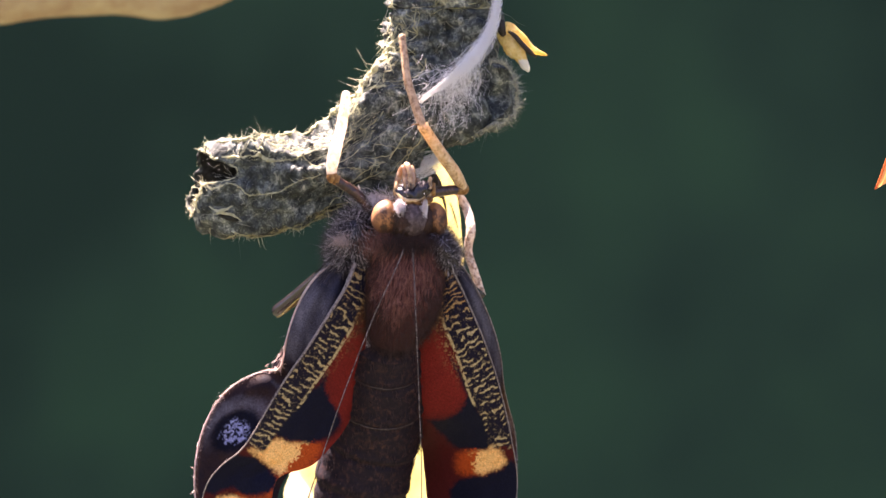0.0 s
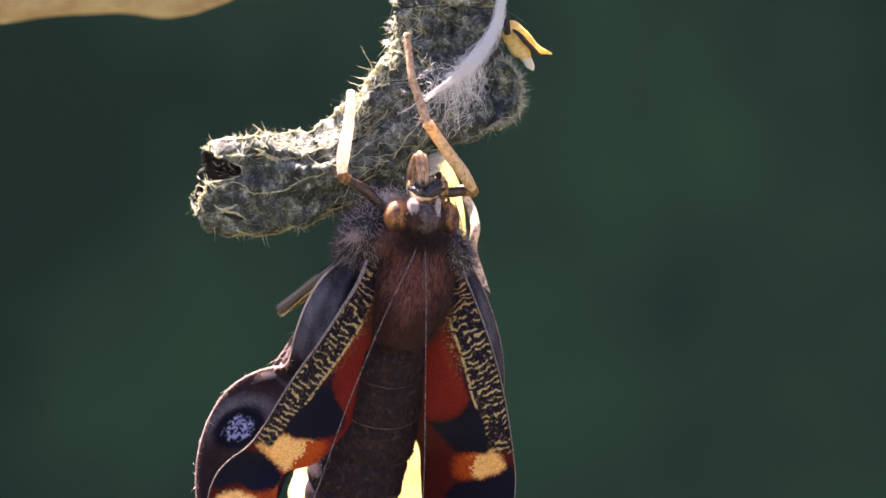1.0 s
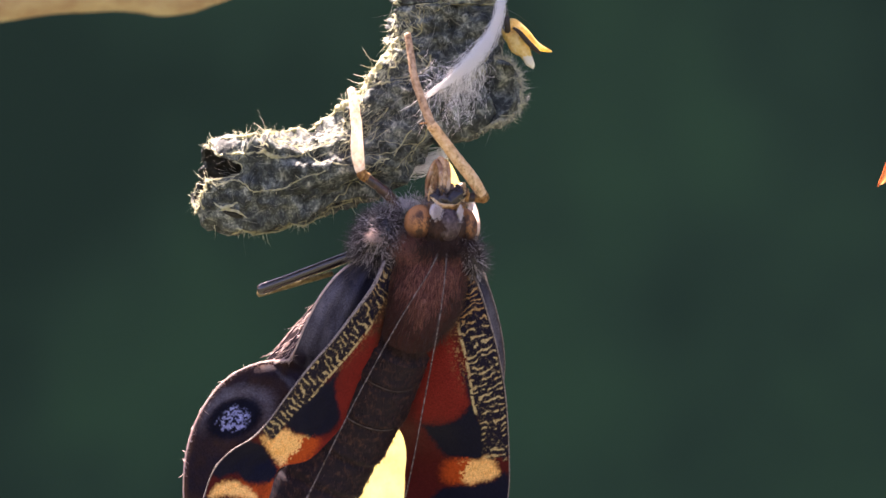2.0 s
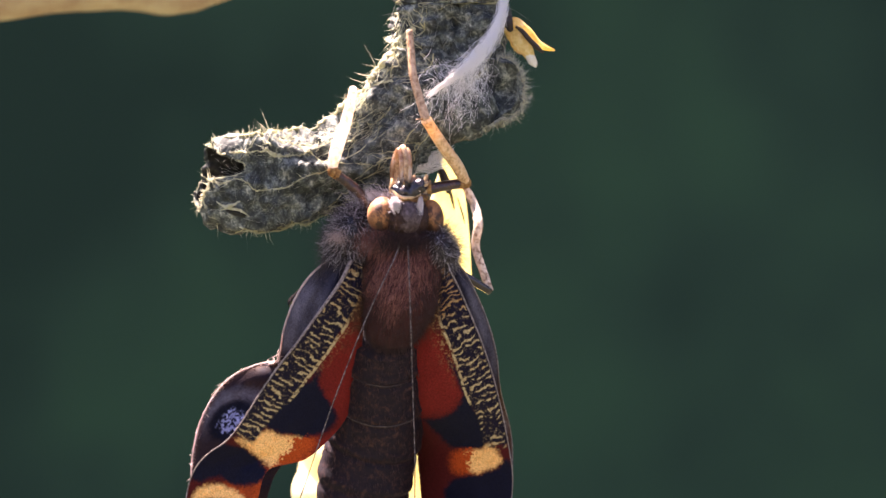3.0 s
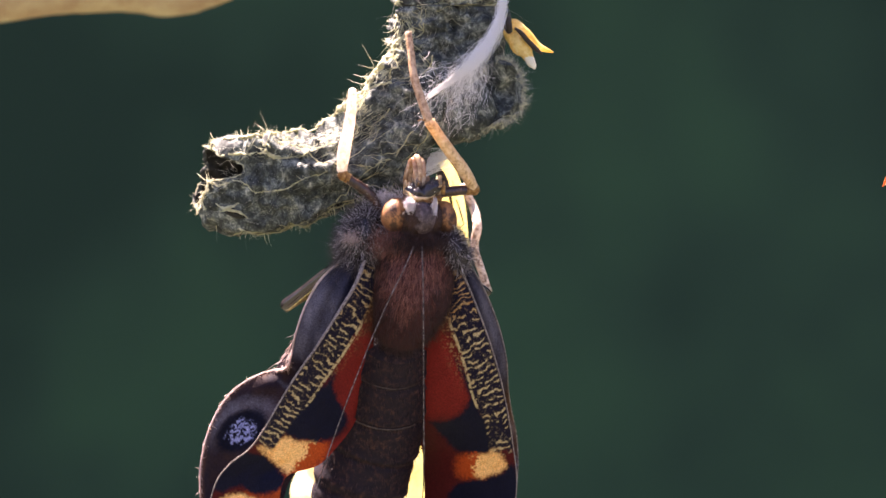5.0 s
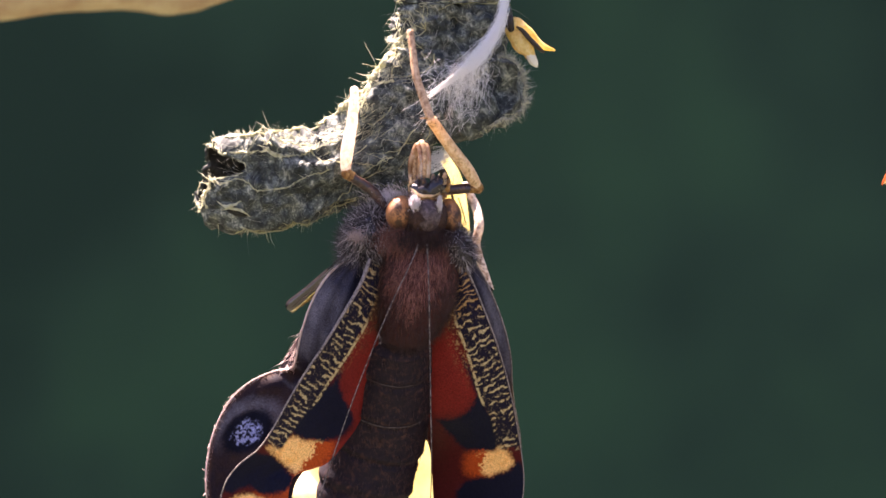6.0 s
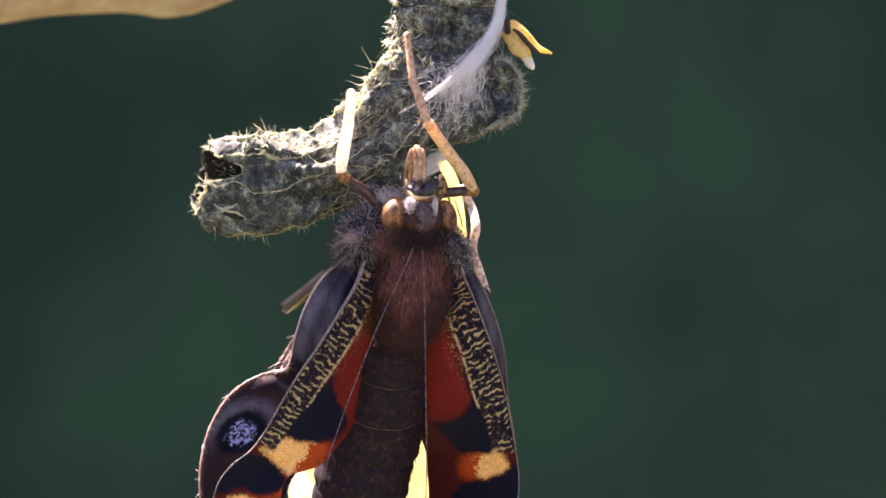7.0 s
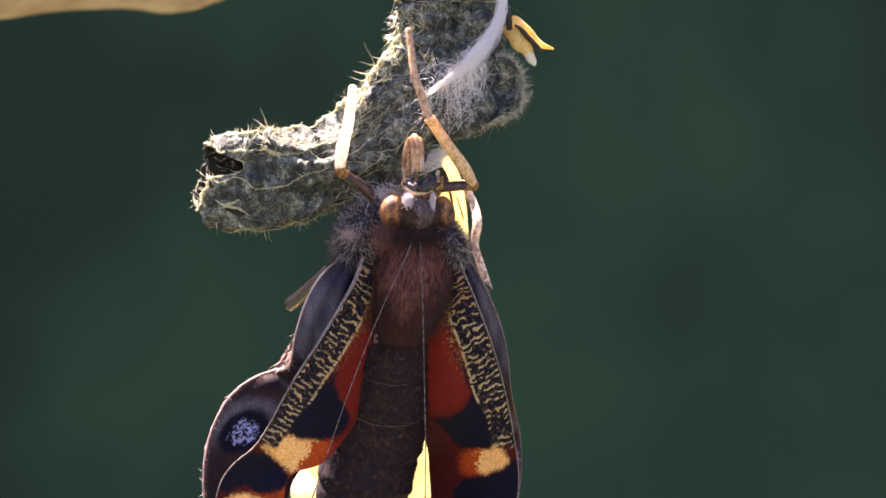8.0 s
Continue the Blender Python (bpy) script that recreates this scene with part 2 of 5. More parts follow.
# ---- shaping tools ----
def spot(p):
    """Design units to metres in the world."""
    p = np.asarray(p, float)
    return np.stack([(p[..., 0] - 784) * U, p[..., 2] * U, HIGH + (441 - p[..., 1]) * U], -1)


def mesh_of(name, verts, faces, mat, parent=None, base=None, label="", smooth=True, colours=None):
    """One mesh object from metres in the world; base: the place of its origin."""
    base = np.zeros(3) if base is None else np.asarray(base, float)
    me = bpy.data.meshes.new(name)
    me.from_pydata((np.asarray(verts) - base).tolist(), [], faces if isinstance(faces, list) else faces.tolist())
    me.polygons.foreach_set("use_smooth", [smooth] * len(me.polygons))
    for one in (mat if isinstance(mat, (list, tuple)) else (mat,)):
        me.materials.append(one)
    if colours is not None:
        layer = me.color_attributes.new("pattern", "FLOAT_COLOR", "POINT")
        layer.data.foreach_set("color", np.c_[colours, np.ones(len(colours))].astype(np.float32).ravel())
    me.update()
    ob = new(name, me)
    if parent is not None:
        ob.parent = parent
        ob.matrix_basis = Matrix.Translation(Vector(base) - Vector(parent["at"]))
    else:
        ob.matrix_basis = Matrix.Translation(base)
    ob["at"] = [float(c) for c in base]
    if label:
        ob["label"] = label
    return ob


def thing(name, at, label, category, group=""):
    """An empty at its base, in design units, that carries the parts."""
    ob = new(name)
    ob.empty_display_size = 0.001
    ob["at"] = [float(c) for c in spot(at)]
    ob.matrix_basis = Matrix.Translation(spot(at))
    return tagged(ob, label, category, group)


def curve_through(points, n):
    """n points evenly along a smooth curve through the given ones."""
    p = np.asarray(points, float)
    p = np.vstack([2 * p[0] - p[1], p, 2 * p[-1] - p[-2]])
    out = []
    for i in range(1, len(p) - 2):
        t = np.linspace(0, 1, 24, endpoint=False)[:, None]
        a, b, c, d = p[i - 1], p[i], p[i + 1], p[i + 2]
        out.append(0.5 * (2 * b + (c - a) * t + (2 * a - 5 * b + 4 * c - d) * t ** 2 + (3 * b - a - 3 * c + d) * t ** 3))
    out = np.vstack(out + [p[-2][None]])
    s = np.r_[0, np.cumsum(np.linalg.norm(np.diff(out, axis=0), axis=1))]
    g = np.linspace(0, s[-1], n)
    return np.stack([np.interp(g, s, out[:, k]) for k in range(out.shape[1])], -1)


def hashed(ix, iy, seed):
    h = np.sin(ix * 127.1 + iy * 311.7 + seed * 74.7) * 43758.5453
    return h - np.floor(h)


def grain(x, y, seed=0):
    """Smooth noise from 0 to 1, one cell a unit."""
    ix, iy = np.floor(x), np.floor(y)
    fx, fy = x - ix, y - iy
    fx, fy = fx * fx * (3 - 2 * fx), fy * fy * (3 - 2 * fy)
    a, b = hashed(ix, iy, seed), hashed(ix + 1, iy, seed)
    c, d = hashed(ix, iy + 1, seed), hashed(ix + 1, iy + 1, seed)
    return (a * (1 - fx) + b * fx) * (1 - fy) + (c * (1 - fx) + d * fx) * fy


def layers(x, y, seed=0, octaves=3):
    total, amp, norm = 0, 1.0, 0
    for o in range(octaves):
        total = total + amp * grain(x * 2 ** o, y * 2 ** o, seed + 13 * o)
        norm += amp
        amp *= 0.5
    return total / norm


def step(x, lo, hi):
    t = np.clip((x - lo) / (hi - lo), 0, 1)
    return t * t * (3 - 2 * t)


def frames_along(c):
    """Two directions square to a curve, carried along it."""
    t = np.gradient(c, axis=0)
    t /= np.linalg.norm(t, axis=1)[:, None]
    n = np.cross(t[0], (0.13, 0.21, 1.0))
    n /= np.linalg.norm(n)
    ns = []
    for k in range(len(c)):
        n = n - t[k] * n.dot(t[k])
        n /= np.linalg.norm(n)
        ns.append(n)
    ns = np.array(ns)
    return t, ns, np.cross(t, ns)


def rope(points, n=24, ring=8, shape=None, capped=True):
    """A tube with changing radius in design units: points of (x, y, d, radius). shape(u, angle) scales the radius. Returns verts, faces."""
    c = curve_through(points, n)
    t, a, b = frames_along(c[:, :3])
    ang = np.linspace(0, 2 * np.pi, ring, endpoint=False)
    uu, aa = np.meshgrid(np.linspace(0, 1, n), ang, indexing="ij")
    r = c[:, 3][:, None] * (shape(uu, aa) if shape else 1)
    v = c[:, None, :3] + r[..., None] * (np.cos(aa)[..., None] * a[:, None] + np.sin(aa)[..., None] * b[:, None])
    v = v.reshape(-1, 3)
    f = []
    for i in range(n - 1):
        for j in range(ring):
            k = (j + 1) % ring
            f.append([i * ring + j, i * ring + k, (i + 1) * ring + k, (i + 1) * ring + j])
    if capped:
        v = np.vstack([v, c[:1, :3] - t[:1] * c[0, 3] * 0.4, c[-1:, :3] + t[-1:] * c[-1, 3] * 0.4])
        m = n * ring
        for j in range(ring):
            k = (j + 1) % ring
            f.append([m, k, j])
            f.append([m + 1, (n - 1) * ring + j, (n - 1) * ring + k])
    return v, f


def joined(parts):
    """Several (verts, faces) as one."""
    vs, fs, k = [], [], 0
    for v, f in parts:
        vs.append(v)
        fs += [[i + k for i in q] for q in f]
        k += len(v)
    return np.vstack(vs), fs


def ball(x, y, d, rx, ry, rd, n=20, m=28, lean=0.0, rough=0.0, seed=0):
    """An egg with half-axes rx, ry, rd; lean turns it in the x-y plane."""
    th, ph = np.meshgrid(np.linspace(0.001, np.pi - 0.001, n), np.linspace(0, 2 * np.pi, m, endpoint=False), indexing="ij")
    k = 1 + rough * (layers(th * 5, ph * 4, seed) - 0.5)
    p = np.stack([rx * k * np.sin(th) * np.cos(ph), -ry * k * np.cos(th), rd * k * np.sin(th) * np.sin(ph)], -1).reshape(-1, 3)
    c, s = math.cos(radians(lean)), math.sin(radians(lean))
    p = np.stack([p[:, 0] * c - p[:, 1] * s, p[:, 0] * s + p[:, 1] * c, p[:, 2]], -1) + (x, y, d)
    f = [[i * m + j, i * m + (j + 1) % m, (i + 1) * m + (j + 1) % m, (i + 1) * m + j] for i in range(n - 1) for j in range(m)]
    return p, f


def bristles(roots, ways, lengths, widths, droop=0.25, seed=1):
    """Many bent three-sided hairs. Roots and ways in design units."""
    rng = np.random.default_rng(seed)
    roots, ways = np.asarray(roots, float), np.asarray(ways, float)
    ways = ways / np.linalg.norm(ways, axis=1)[:, None]
    k = len(roots)
    side = np.cross(ways, rng.normal(size=(k, 3)))
    side /= np.linalg.norm(side, axis=1)[:, None]
    other = np.cross(ways, side)
    L, W = np.asarray(lengths, float)[:, None], np.asarray(widths, float)[:, None]
    bend = rng.normal(size=(k, 3)) * droop
    mid = roots + ways * L * 0.5 + bend * L * 0.16
    tip = roots + ways * L + bend * L * 0.7
    v = []
    for centre, w in ((roots, 1.0), (mid, 0.75)):
        for q in range(3):
            g = 2 * np.pi * q / 3
            v.append(centre + W * w * (math.cos(g) * side + math.sin(g) * other))
    v.append(tip)
    v = np.stack(v, 1).reshape(-1, 3)
    base = np.arange(k)[:, None] * 7
    quads = np.array([[0, 1, 4, 3], [1, 2, 5, 4], [2, 0, 3, 5]])
    tris = np.array([[3, 4, 6], [4, 5, 6], [5, 3, 6]])
    f = (base[:, None] + quads[None]).reshape(-1, 4).tolist() + (base[:, None] + tris[None]).reshape(-1, 3).tolist()
    return v, f


def skin_points(v, f, count, seed=0, keep=None):
    """Random places on a mesh, with normals that point away from its middle line."""
    rng = np.random.default_rng(seed)
    q = np.array([p if len(p) == 4 else [*p, p[-1]] for p in f])
    a, b, c, d = (v[q[:, k]] for k in range(4))
    n = np.cross(c - a, d - b)
    area = np.linalg.norm(n, axis=1) + 1e-9
    n = n / area[:, None]
    if keep is not None:
        area = area * keep((a + b + c + d) / 4, n)
    pick = rng.choice(len(q), count, p=area / area.sum())
    s, t = rng.random((2, count, 1))
    p = (a[pick] * (1 - s) + b[pick] * s) * (1 - t) + (d[pick] * (1 - s) + c[pick] * s) * t
    return p, n[pick]


# ---- the setting: meadow and the far hedge ----
def setting():
    bm = bmesh.new()
    bmesh.ops.create_grid(bm, x_segments=40, y_segments=40, size=300)
    for v in bm.verts:
        v.co.z = 0.0
    me = bpy.data.meshes.new("ground")
    bm.to_mesh(me)
    bm.free()
    me.materials.append(ground_material())
    tagged(new("ground", me), "grassy meadow ground far below the twig", "ground", kind="structure")
    n, m = 64, 16
    ang = np.linspace(radians(-80), radians(80), n)
    high = np.linspace(-0.1, 3.4, m)
    aa, hh = np.meshgrid(ang, high, indexing="ij")
    rad = 4.0 + 0.12 * (layers(aa * 9, hh * 3, 4) - 0.5)
    top = 0.35 * (layers(aa * 14, aa * 0, 8) - 0.5) * (hh / 3.4) ** 3
    v = np.stack([rad * np.sin(aa), rad * np.cos(aa), hh + top], -1).reshape(-1, 3)
    f = [[i * m + j, (i + 1) * m + j, (i + 1) * m + j + 1, i * m + j + 1] for i in range(n - 1) for j in range(m - 1)]
    ob = mesh_of("backdrop", v, f, backdrop_material())
    tagged(ob, "dark green hedge far out of focus", "hedge", kind="structure")


setting()


# ---- the curled dry leaf that everything hangs on ----
LEAF_LINE = [(346, 312, 60, 50), (372, 318, 66, 66), (412, 328, 74, 76), (470, 330, 84, 83), (530, 320, 90, 83), (592, 298, 92, 80),
             (655, 266, 92, 78), (714, 204, 95, 78), (772, 130, 98, 86), (794, 48, 100, 86), (795, -40, 100, 86), (790, -130, 100, 84)]
LEAF_CURVE = curve_through(LEAF_LINE, 600)


def crumple(p, seed, count=6, low=0.4, high=1.5, amount=0.07):
    """Sharp creases of crumpled foil: folded waves that run in many directions."""
    rng = np.random.default_rng(seed)
    total = 0
    for k in range(count):
        often = low * (high / low) ** (k / (count - 1))
        way = rng.normal(size=3)
        way *= often / np.linalg.norm(way)
        bent = 0.55 * layers(p[..., 0] * 0.8 + k, p[..., 1] + p[..., 2] * 0.7 + 3, seed + k)
        total = total + amount * (low / often) ** 0.8 * (np.abs(((p * way).sum(-1) + bent + rng.random()) % 1.0 - 0.5) * 4 - 1)
    return total


def leaf_seam(w):
    """The angle, front 0 and top 90 degrees, at which the outer turn of the roll ends."""
    return np.radians(30 + 34 * (layers(w * 9, w * 0 + 2, 201) - 0.5) + 20 * step(w, 0.35, 0.6))


def leaf_point(w, phi, lift=0.0, thick=1.0):
    """A place on the rolled leaf: w from its mouth to its stalk, phi round it."""
    x = np.clip(w, 0, 1) * 599
    c = np.stack([np.interp(x, np.arange(600), LEAF_CURVE[:, k]) for k in range(4)], -1)
    t = np.stack([np.interp(x, np.arange(600), np.gradient(LEAF_CURVE[:, k])) for k in range(3)], -1)
    t /= np.linalg.norm(t, axis=-1)[..., None]
    front = np.array((0, 0, -1.0)) + t * t[..., 2:3]
    front /= np.linalg.norm(front, axis=-1)[..., None]
    up = np.cross(front, t)
    up = np.where((up[..., 1:2] > 0), -up, up)
    a, b = np.cos(phi), np.sin(phi)
    p = np.stack([w * 11, a * 1.1, b * 1.1], -1)
    past = (phi - leaf_seam(w) + np.pi) % (2 * np.pi) - np.pi
    flap = 0.13 * step(past, -0.02, 0.02) * (1 - step(past, 0.3, 2.2)) * step(w, 0.0, 0.05) * (1 - step(w, 0.5, 0.62))
    gully = -0.05 * (1 - step(np.abs(past + 0.16), 0.0, 0.22))
    size = 0.95 + 0.14 * (layers(w * 6, a * 1.5 + 4, 3) - 0.5) + 0.14 * (layers(w * 10, b * 2 + 9, 5) - 0.5) + crumple(p, 3) * (1.75 + 0.4 * step(w, 0.4, 0.58)) + flap + gully
    crest = step(past, 0.0, 0.3) * (1 - step(past, 1.6, 2.2)) * (1 - step(w, 0.46, 0.56))
    size = size + crest * (0.10 * (layers(w * 16, phi * 1.7 + 3, 231, 2) - 0.5) - 0.07 * (1 - np.abs(layers(w * 12 + phi, phi * 2.1 + 7, 233, 2) - 0.5) * 2) ** 5)
    size = size + 0.018 * (layers(w * 70, b * 8 + a * 6, 11) - 0.5) + crumple(p * (2.2, 2.4, 2.4), 17, 6, 0.7, 2.6, 0.042)
    out = a[..., None] * front + b[..., None] * up
    return c[..., :3] + out * (c[..., 3] * size * thick + lift)[..., None], out


def leaf_mouth(phi):
    """How far the ragged mouth is cut back."""
    far = (phi - np.radians(20) + np.pi) % (2 * np.pi) - np.pi
    return 0.08 * np.exp(-(far / 0.25) ** 2) + 0.022 * layers(np.cos(phi) * 3 + 5, np.sin(phi) * 3 + 5, 203) + 0.012 * layers(np.cos(phi) * 12 + 15, np.sin(phi) * 12 + 15, 204)


def on_leaf(corners, n):
    """n places on the near side of the roll, along a line drawn over it."""
    w, a = (g.ravel() for g in np.meshgrid(np.linspace(0.005, 0.9, 300), np.linspace(-1.9, 2.0, 160), indexing="ij"))
    skin, _ = leaf_point(np.maximum(w, leaf_mouth(a)), a)
    flat = curve_through([(*c, 0) for c in corners], n)[:, :2]
    return np.array([skin[np.argmin(np.hypot(skin[:, 0] - x, skin[:, 1] - y) + 0.02 * skin[:, 2])] for x, y in flat]) + (0, 0, -1.0)


def curled_leaf():
    leaf = thing("curled_leaf", (784, -130, 100), "dry grey-green nettle leaf, curled into a hairy roll", "leaf")
    n, ring, deep = 260, 200, 26
    phi = np.linspace(-np.pi, np.pi, ring, endpoint=False)
    cut = leaf_mouth(phi)
    u = np.linspace(0, 1, n)[:, None]
    outer, _ = leaf_point(cut[None] + u * (1 - cut[None]), np.broadcast_to(phi, (n, ring)))
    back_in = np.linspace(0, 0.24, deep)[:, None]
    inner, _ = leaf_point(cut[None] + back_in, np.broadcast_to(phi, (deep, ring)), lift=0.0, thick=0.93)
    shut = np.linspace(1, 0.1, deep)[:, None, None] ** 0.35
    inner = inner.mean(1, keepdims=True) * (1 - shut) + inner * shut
    grid = np.vstack([inner[::-1], outer])
    rows = n + deep
    f = [[i * ring + j, i * ring + (j + 1) % ring, (i + 1) * ring + (j + 1) % ring, (i + 1) * ring + j] for i in range(rows - 1) for j in range(ring)]
    # the inner faces carry the mouth's shade as a near-black colour
    body = mesh_of("blade", spot(grid.reshape(-1, 3)), f, [LEAF, SHADE_IN], leaf, leaf["at"])
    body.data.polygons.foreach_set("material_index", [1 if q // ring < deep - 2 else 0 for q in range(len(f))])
    # the lobe that curls out at the side: a cup with a ragged rim
    m, rim_n = 26, 96
    ang = np.linspace(0, 2 * np.pi, rim_n, endpoint=False)
    rag = 1 + 0.24 * (layers(np.cos(ang) * 2 + 4, np.sin(ang) * 2 + 4, 21) - 0.5) + 0.12 * (layers(np.cos(ang) * 9 + 14, np.sin(ang) * 9 + 14, 22) - 0.5)
    rings = []
    for k in range(m):
        w = k / (m - 1)
        if w < 0.5:
            size, far = 0.3 + 1.4 * w, 20 - 46 * w ** 1.4
        else:
            size, far = 1.0 + 0.16 * math.sin(np.pi * (w - 0.5) * 2) - 0.25 * (w - 0.5), 3 + 170 * (w - 0.5)
        fold = 1 + 0.42 * (layers(ang * 0 + w * 4, np.cos(ang) * 2.2 + np.sin(ang) * 1.3 + 6, 24) - 0.5)
        rings.append(np.stack([872 - 8 * size + 54 * size * rag * fold * np.cos(ang), 164 + 60 * size * rag * fold * np.sin(ang) - 0.25 * 46 * size * np.cos(ang), 36 + far + 10 * np.sin(ang * 3 + 1)], -1))
    lv = np.vstack(rings + [rings[0].mean(0)[None] + (0, 0, 6)])
    lf = [[k * rim_n + j, k * rim_n + (j + 1) % rim_n, (k + 1) * rim_n + (j + 1) % rim_n, (k + 1) * rim_n + j] for k in range(m - 1) for j in range(rim_n)]
    lf += [[m * rim_n, (j + 1) % rim_n, j] for j in range(rim_n)]
    mesh_of("lobe", spot(lv), lf, LEAF, leaf, leaf["at"], "cupped hairy side lobe")
    # a fold that ends in a ragged lower hem
    hem, hem_f = rope([(770, 236, 70, 30), (800, 216, 52, 44), (830, 196, 50, 46), (856, 180, 60, 40)], 60, 50, lambda u, g: 1 + 0.4 * (layers(u * 6, np.cos(g) * 2.4 + 3, 26) - 0.5) + 0.14 * (layers(u * 24, np.sin(g) * 5 + 3, 27) - 0.5))
    mesh_of("fold", spot(hem), hem_f, LEAF, leaf, leaf["at"])
    # branching veins, raised on the skin
    rng = np.random.default_rng(5)
    for q in range(34):
        m = 16
        w0, p0 = rng.uniform(0.08, 0.9), rng.uniform(-1.5, 1.5)
        sign = rng.choice([-1, 1])
        w = w0 + np.linspace(0, rng.uniform(0.06, 0.2), m) * sign
        a = p0 + np.linspace(0, rng.uniform(-0.7, 0.7), m) + np.cumsum(rng.normal(0, 0.035, m))
        twigs = []
        for k in range(4):
            if k == 0:
                ww, aa = w, a
            else:
                at = rng.integers(3, 13)
                ww = w[at] + np.linspace(0, rng.uniform(0.02, 0.07), m) * sign
                aa = a[at] + np.linspace(0, rng.uniform(0.15, 0.5) * rng.choice([-1, 1]), m) + np.cumsum(rng.normal(0, 0.02, m))
            p, _ = leaf_point(np.clip(ww, 0.02, 0.99), aa, lift=0.3)
            twigs.append(rope(np.c_[p, np.linspace(1.3 if k == 0 else 0.8, 0.3, m)], 30, 5))
        vv, vf = joined(twigs)
        mesh_of("vein", spot(vv), vf, LEAF_EDGE, leaf, leaf["at"])
    # pale thickened margins: the crest, the edge of the outer turn, the mouth, the crease, the hem and the side rib;
    # along the crest the pale colour also paints in sunlight
    lines = [(on_leaf([(366, 250), (404, 247), (440, 244), (484, 233), (514, 227), (542, 222), (570, 209), (600, 194)], 150), 3.6, True),
             (on_leaf([(402, 276), (430, 274), (465, 273), (490, 280), (514, 281), (540, 274), (566, 262), (590, 254)], 120), 2.2, True),
             (on_leaf([(364, 258), (354, 274), (352, 292)], 40), 1.4, False),
             (on_leaf([(342, 309), (347, 326), (347, 350), (360, 372)], 60), 1.6, False),
             (on_leaf([(342, 309), (360, 310), (368, 326), (388, 330), (410, 320)], 70), 1.7, True),
             (on_leaf([(410, 320), (430, 326), (448, 342), (470, 340), (502, 337), (536, 318), (578, 306)], 120), 0.9, False),
             (on_leaf([(420, 408), (454, 417), (494, 417), (528, 406), (562, 394), (582, 372), (622, 358)], 130), 1.3, False),
             (on_leaf([(600, 192), (622, 176), (642, 158), (656, 136), (672, 112), (692, 86), (716, 62), (730, 54)], 110), 5.6, False),
             (on_leaf([(640, 164), (664, 152), (690, 146)], 40), 2.4, False)]
    a = np.linspace(-np.pi, np.pi, 200)
    lines.append((leaf_point(leaf_mouth(a) + 0.002, a, lift=-1)[0], 1.6, True))
    for k, (line, wide, ragged) in enumerate(lines):
        along = np.arange(len(line))
        size = wide * (0.1 + 1.5 * layers(along / 11.0, along * 0 + k * 3, 220) ** 1.5 if ragged else 0.5 + 0.7 * layers(along / 14.0, along * 0 + k * 3, 220))
        bumpy = line + (6 if ragged else 4) * np.stack([layers(along / 7.0, along * 0 + k * 7 + q, 223) - 0.5 for q in range(3)], -1)
        rv, rf = rope(np.c_[bumpy, size], len(line) * 2, 10, lambda u, g: (0.5 + 0.7 * np.abs(np.cos(g))) * (0.7 + 0.7 * layers(u * 60, np.cos(g) * 2 + 3, 71)))
        mesh_of("margin", spot(rv), rf, LEAF_EDGE, leaf, leaf["at"], "pale thick leaf margin")
        MARGINS.append((rv, rf, k))
    rim = curve_through([(872, 104, 6, 1.2), (896, 108, 2, 2.2), (914, 122, 2, 1.6), (922, 146, 4, 2.4), (924, 168, 8, 1.4), (921, 190, 14, 2.2), (903, 212, 22, 1.4), (876, 217, 24, 2.0), (852, 230, 24, 1.2), (820, 240, 24, 0.8)], 120)
    rim[:, :3] += 9 * np.stack([layers(np.arange(120) / 4.0, np.zeros(120) + q, 227) - 0.5 for q in range(3)], -1)
    rv, rf = rope(rim, 160, 9, lambda u, g: 0.5 + 1.0 * layers(u * 40, np.cos(g) * 2 + 3, 229))
    mesh_of("margin", spot(rv), rf, GREY_FUR, leaf, leaf["at"], "ragged rim of the side lobe")
    MARGINS.append((rv, rf, 10))
    # a dark egg set into the skin as the shade inside a tear
    tv, tf = ball(413, 382, 14, 19, 5, 8, 16, 24, 14, 0.5, 241)
    mesh_of("tear", spot(tv), tf, SHADE_IN, leaf, leaf["at"], "dark egg painted as the shade in a torn slit")
    for line in ([(378, 362, 6, 0.5), (392, 370, 0, 2.0), (406, 369, -2, 2.2), (420, 361, 0, 0.6)], [(386, 376, 10, 0.5), (402, 374, 4, 1.6), (420, 378, 4, 1.4), (436, 388, 10, 0.5)]):
        rv, rf = rope(line, 60, 10, lambda u, g: (0.3 + 0.9 * np.abs(np.cos(g))) * (0.3 + 1.5 * layers(u * 16, np.cos(g) * 2 + 3, 243)))
        rv = rv + 3.0 * np.stack([layers(rv[:, 0] / 5, rv[:, 1] / 5 + q, 245) - 0.5 for q in range(3)], -1)
        mesh_of("torn_flap", spot(rv), rf, LEAF_EDGE, leaf, leaf["at"], "pale torn edge")
    return leaf, (lv, lf)


MARGINS = []
LEAF_THING, LOBE_SKIN = curled_leaf()


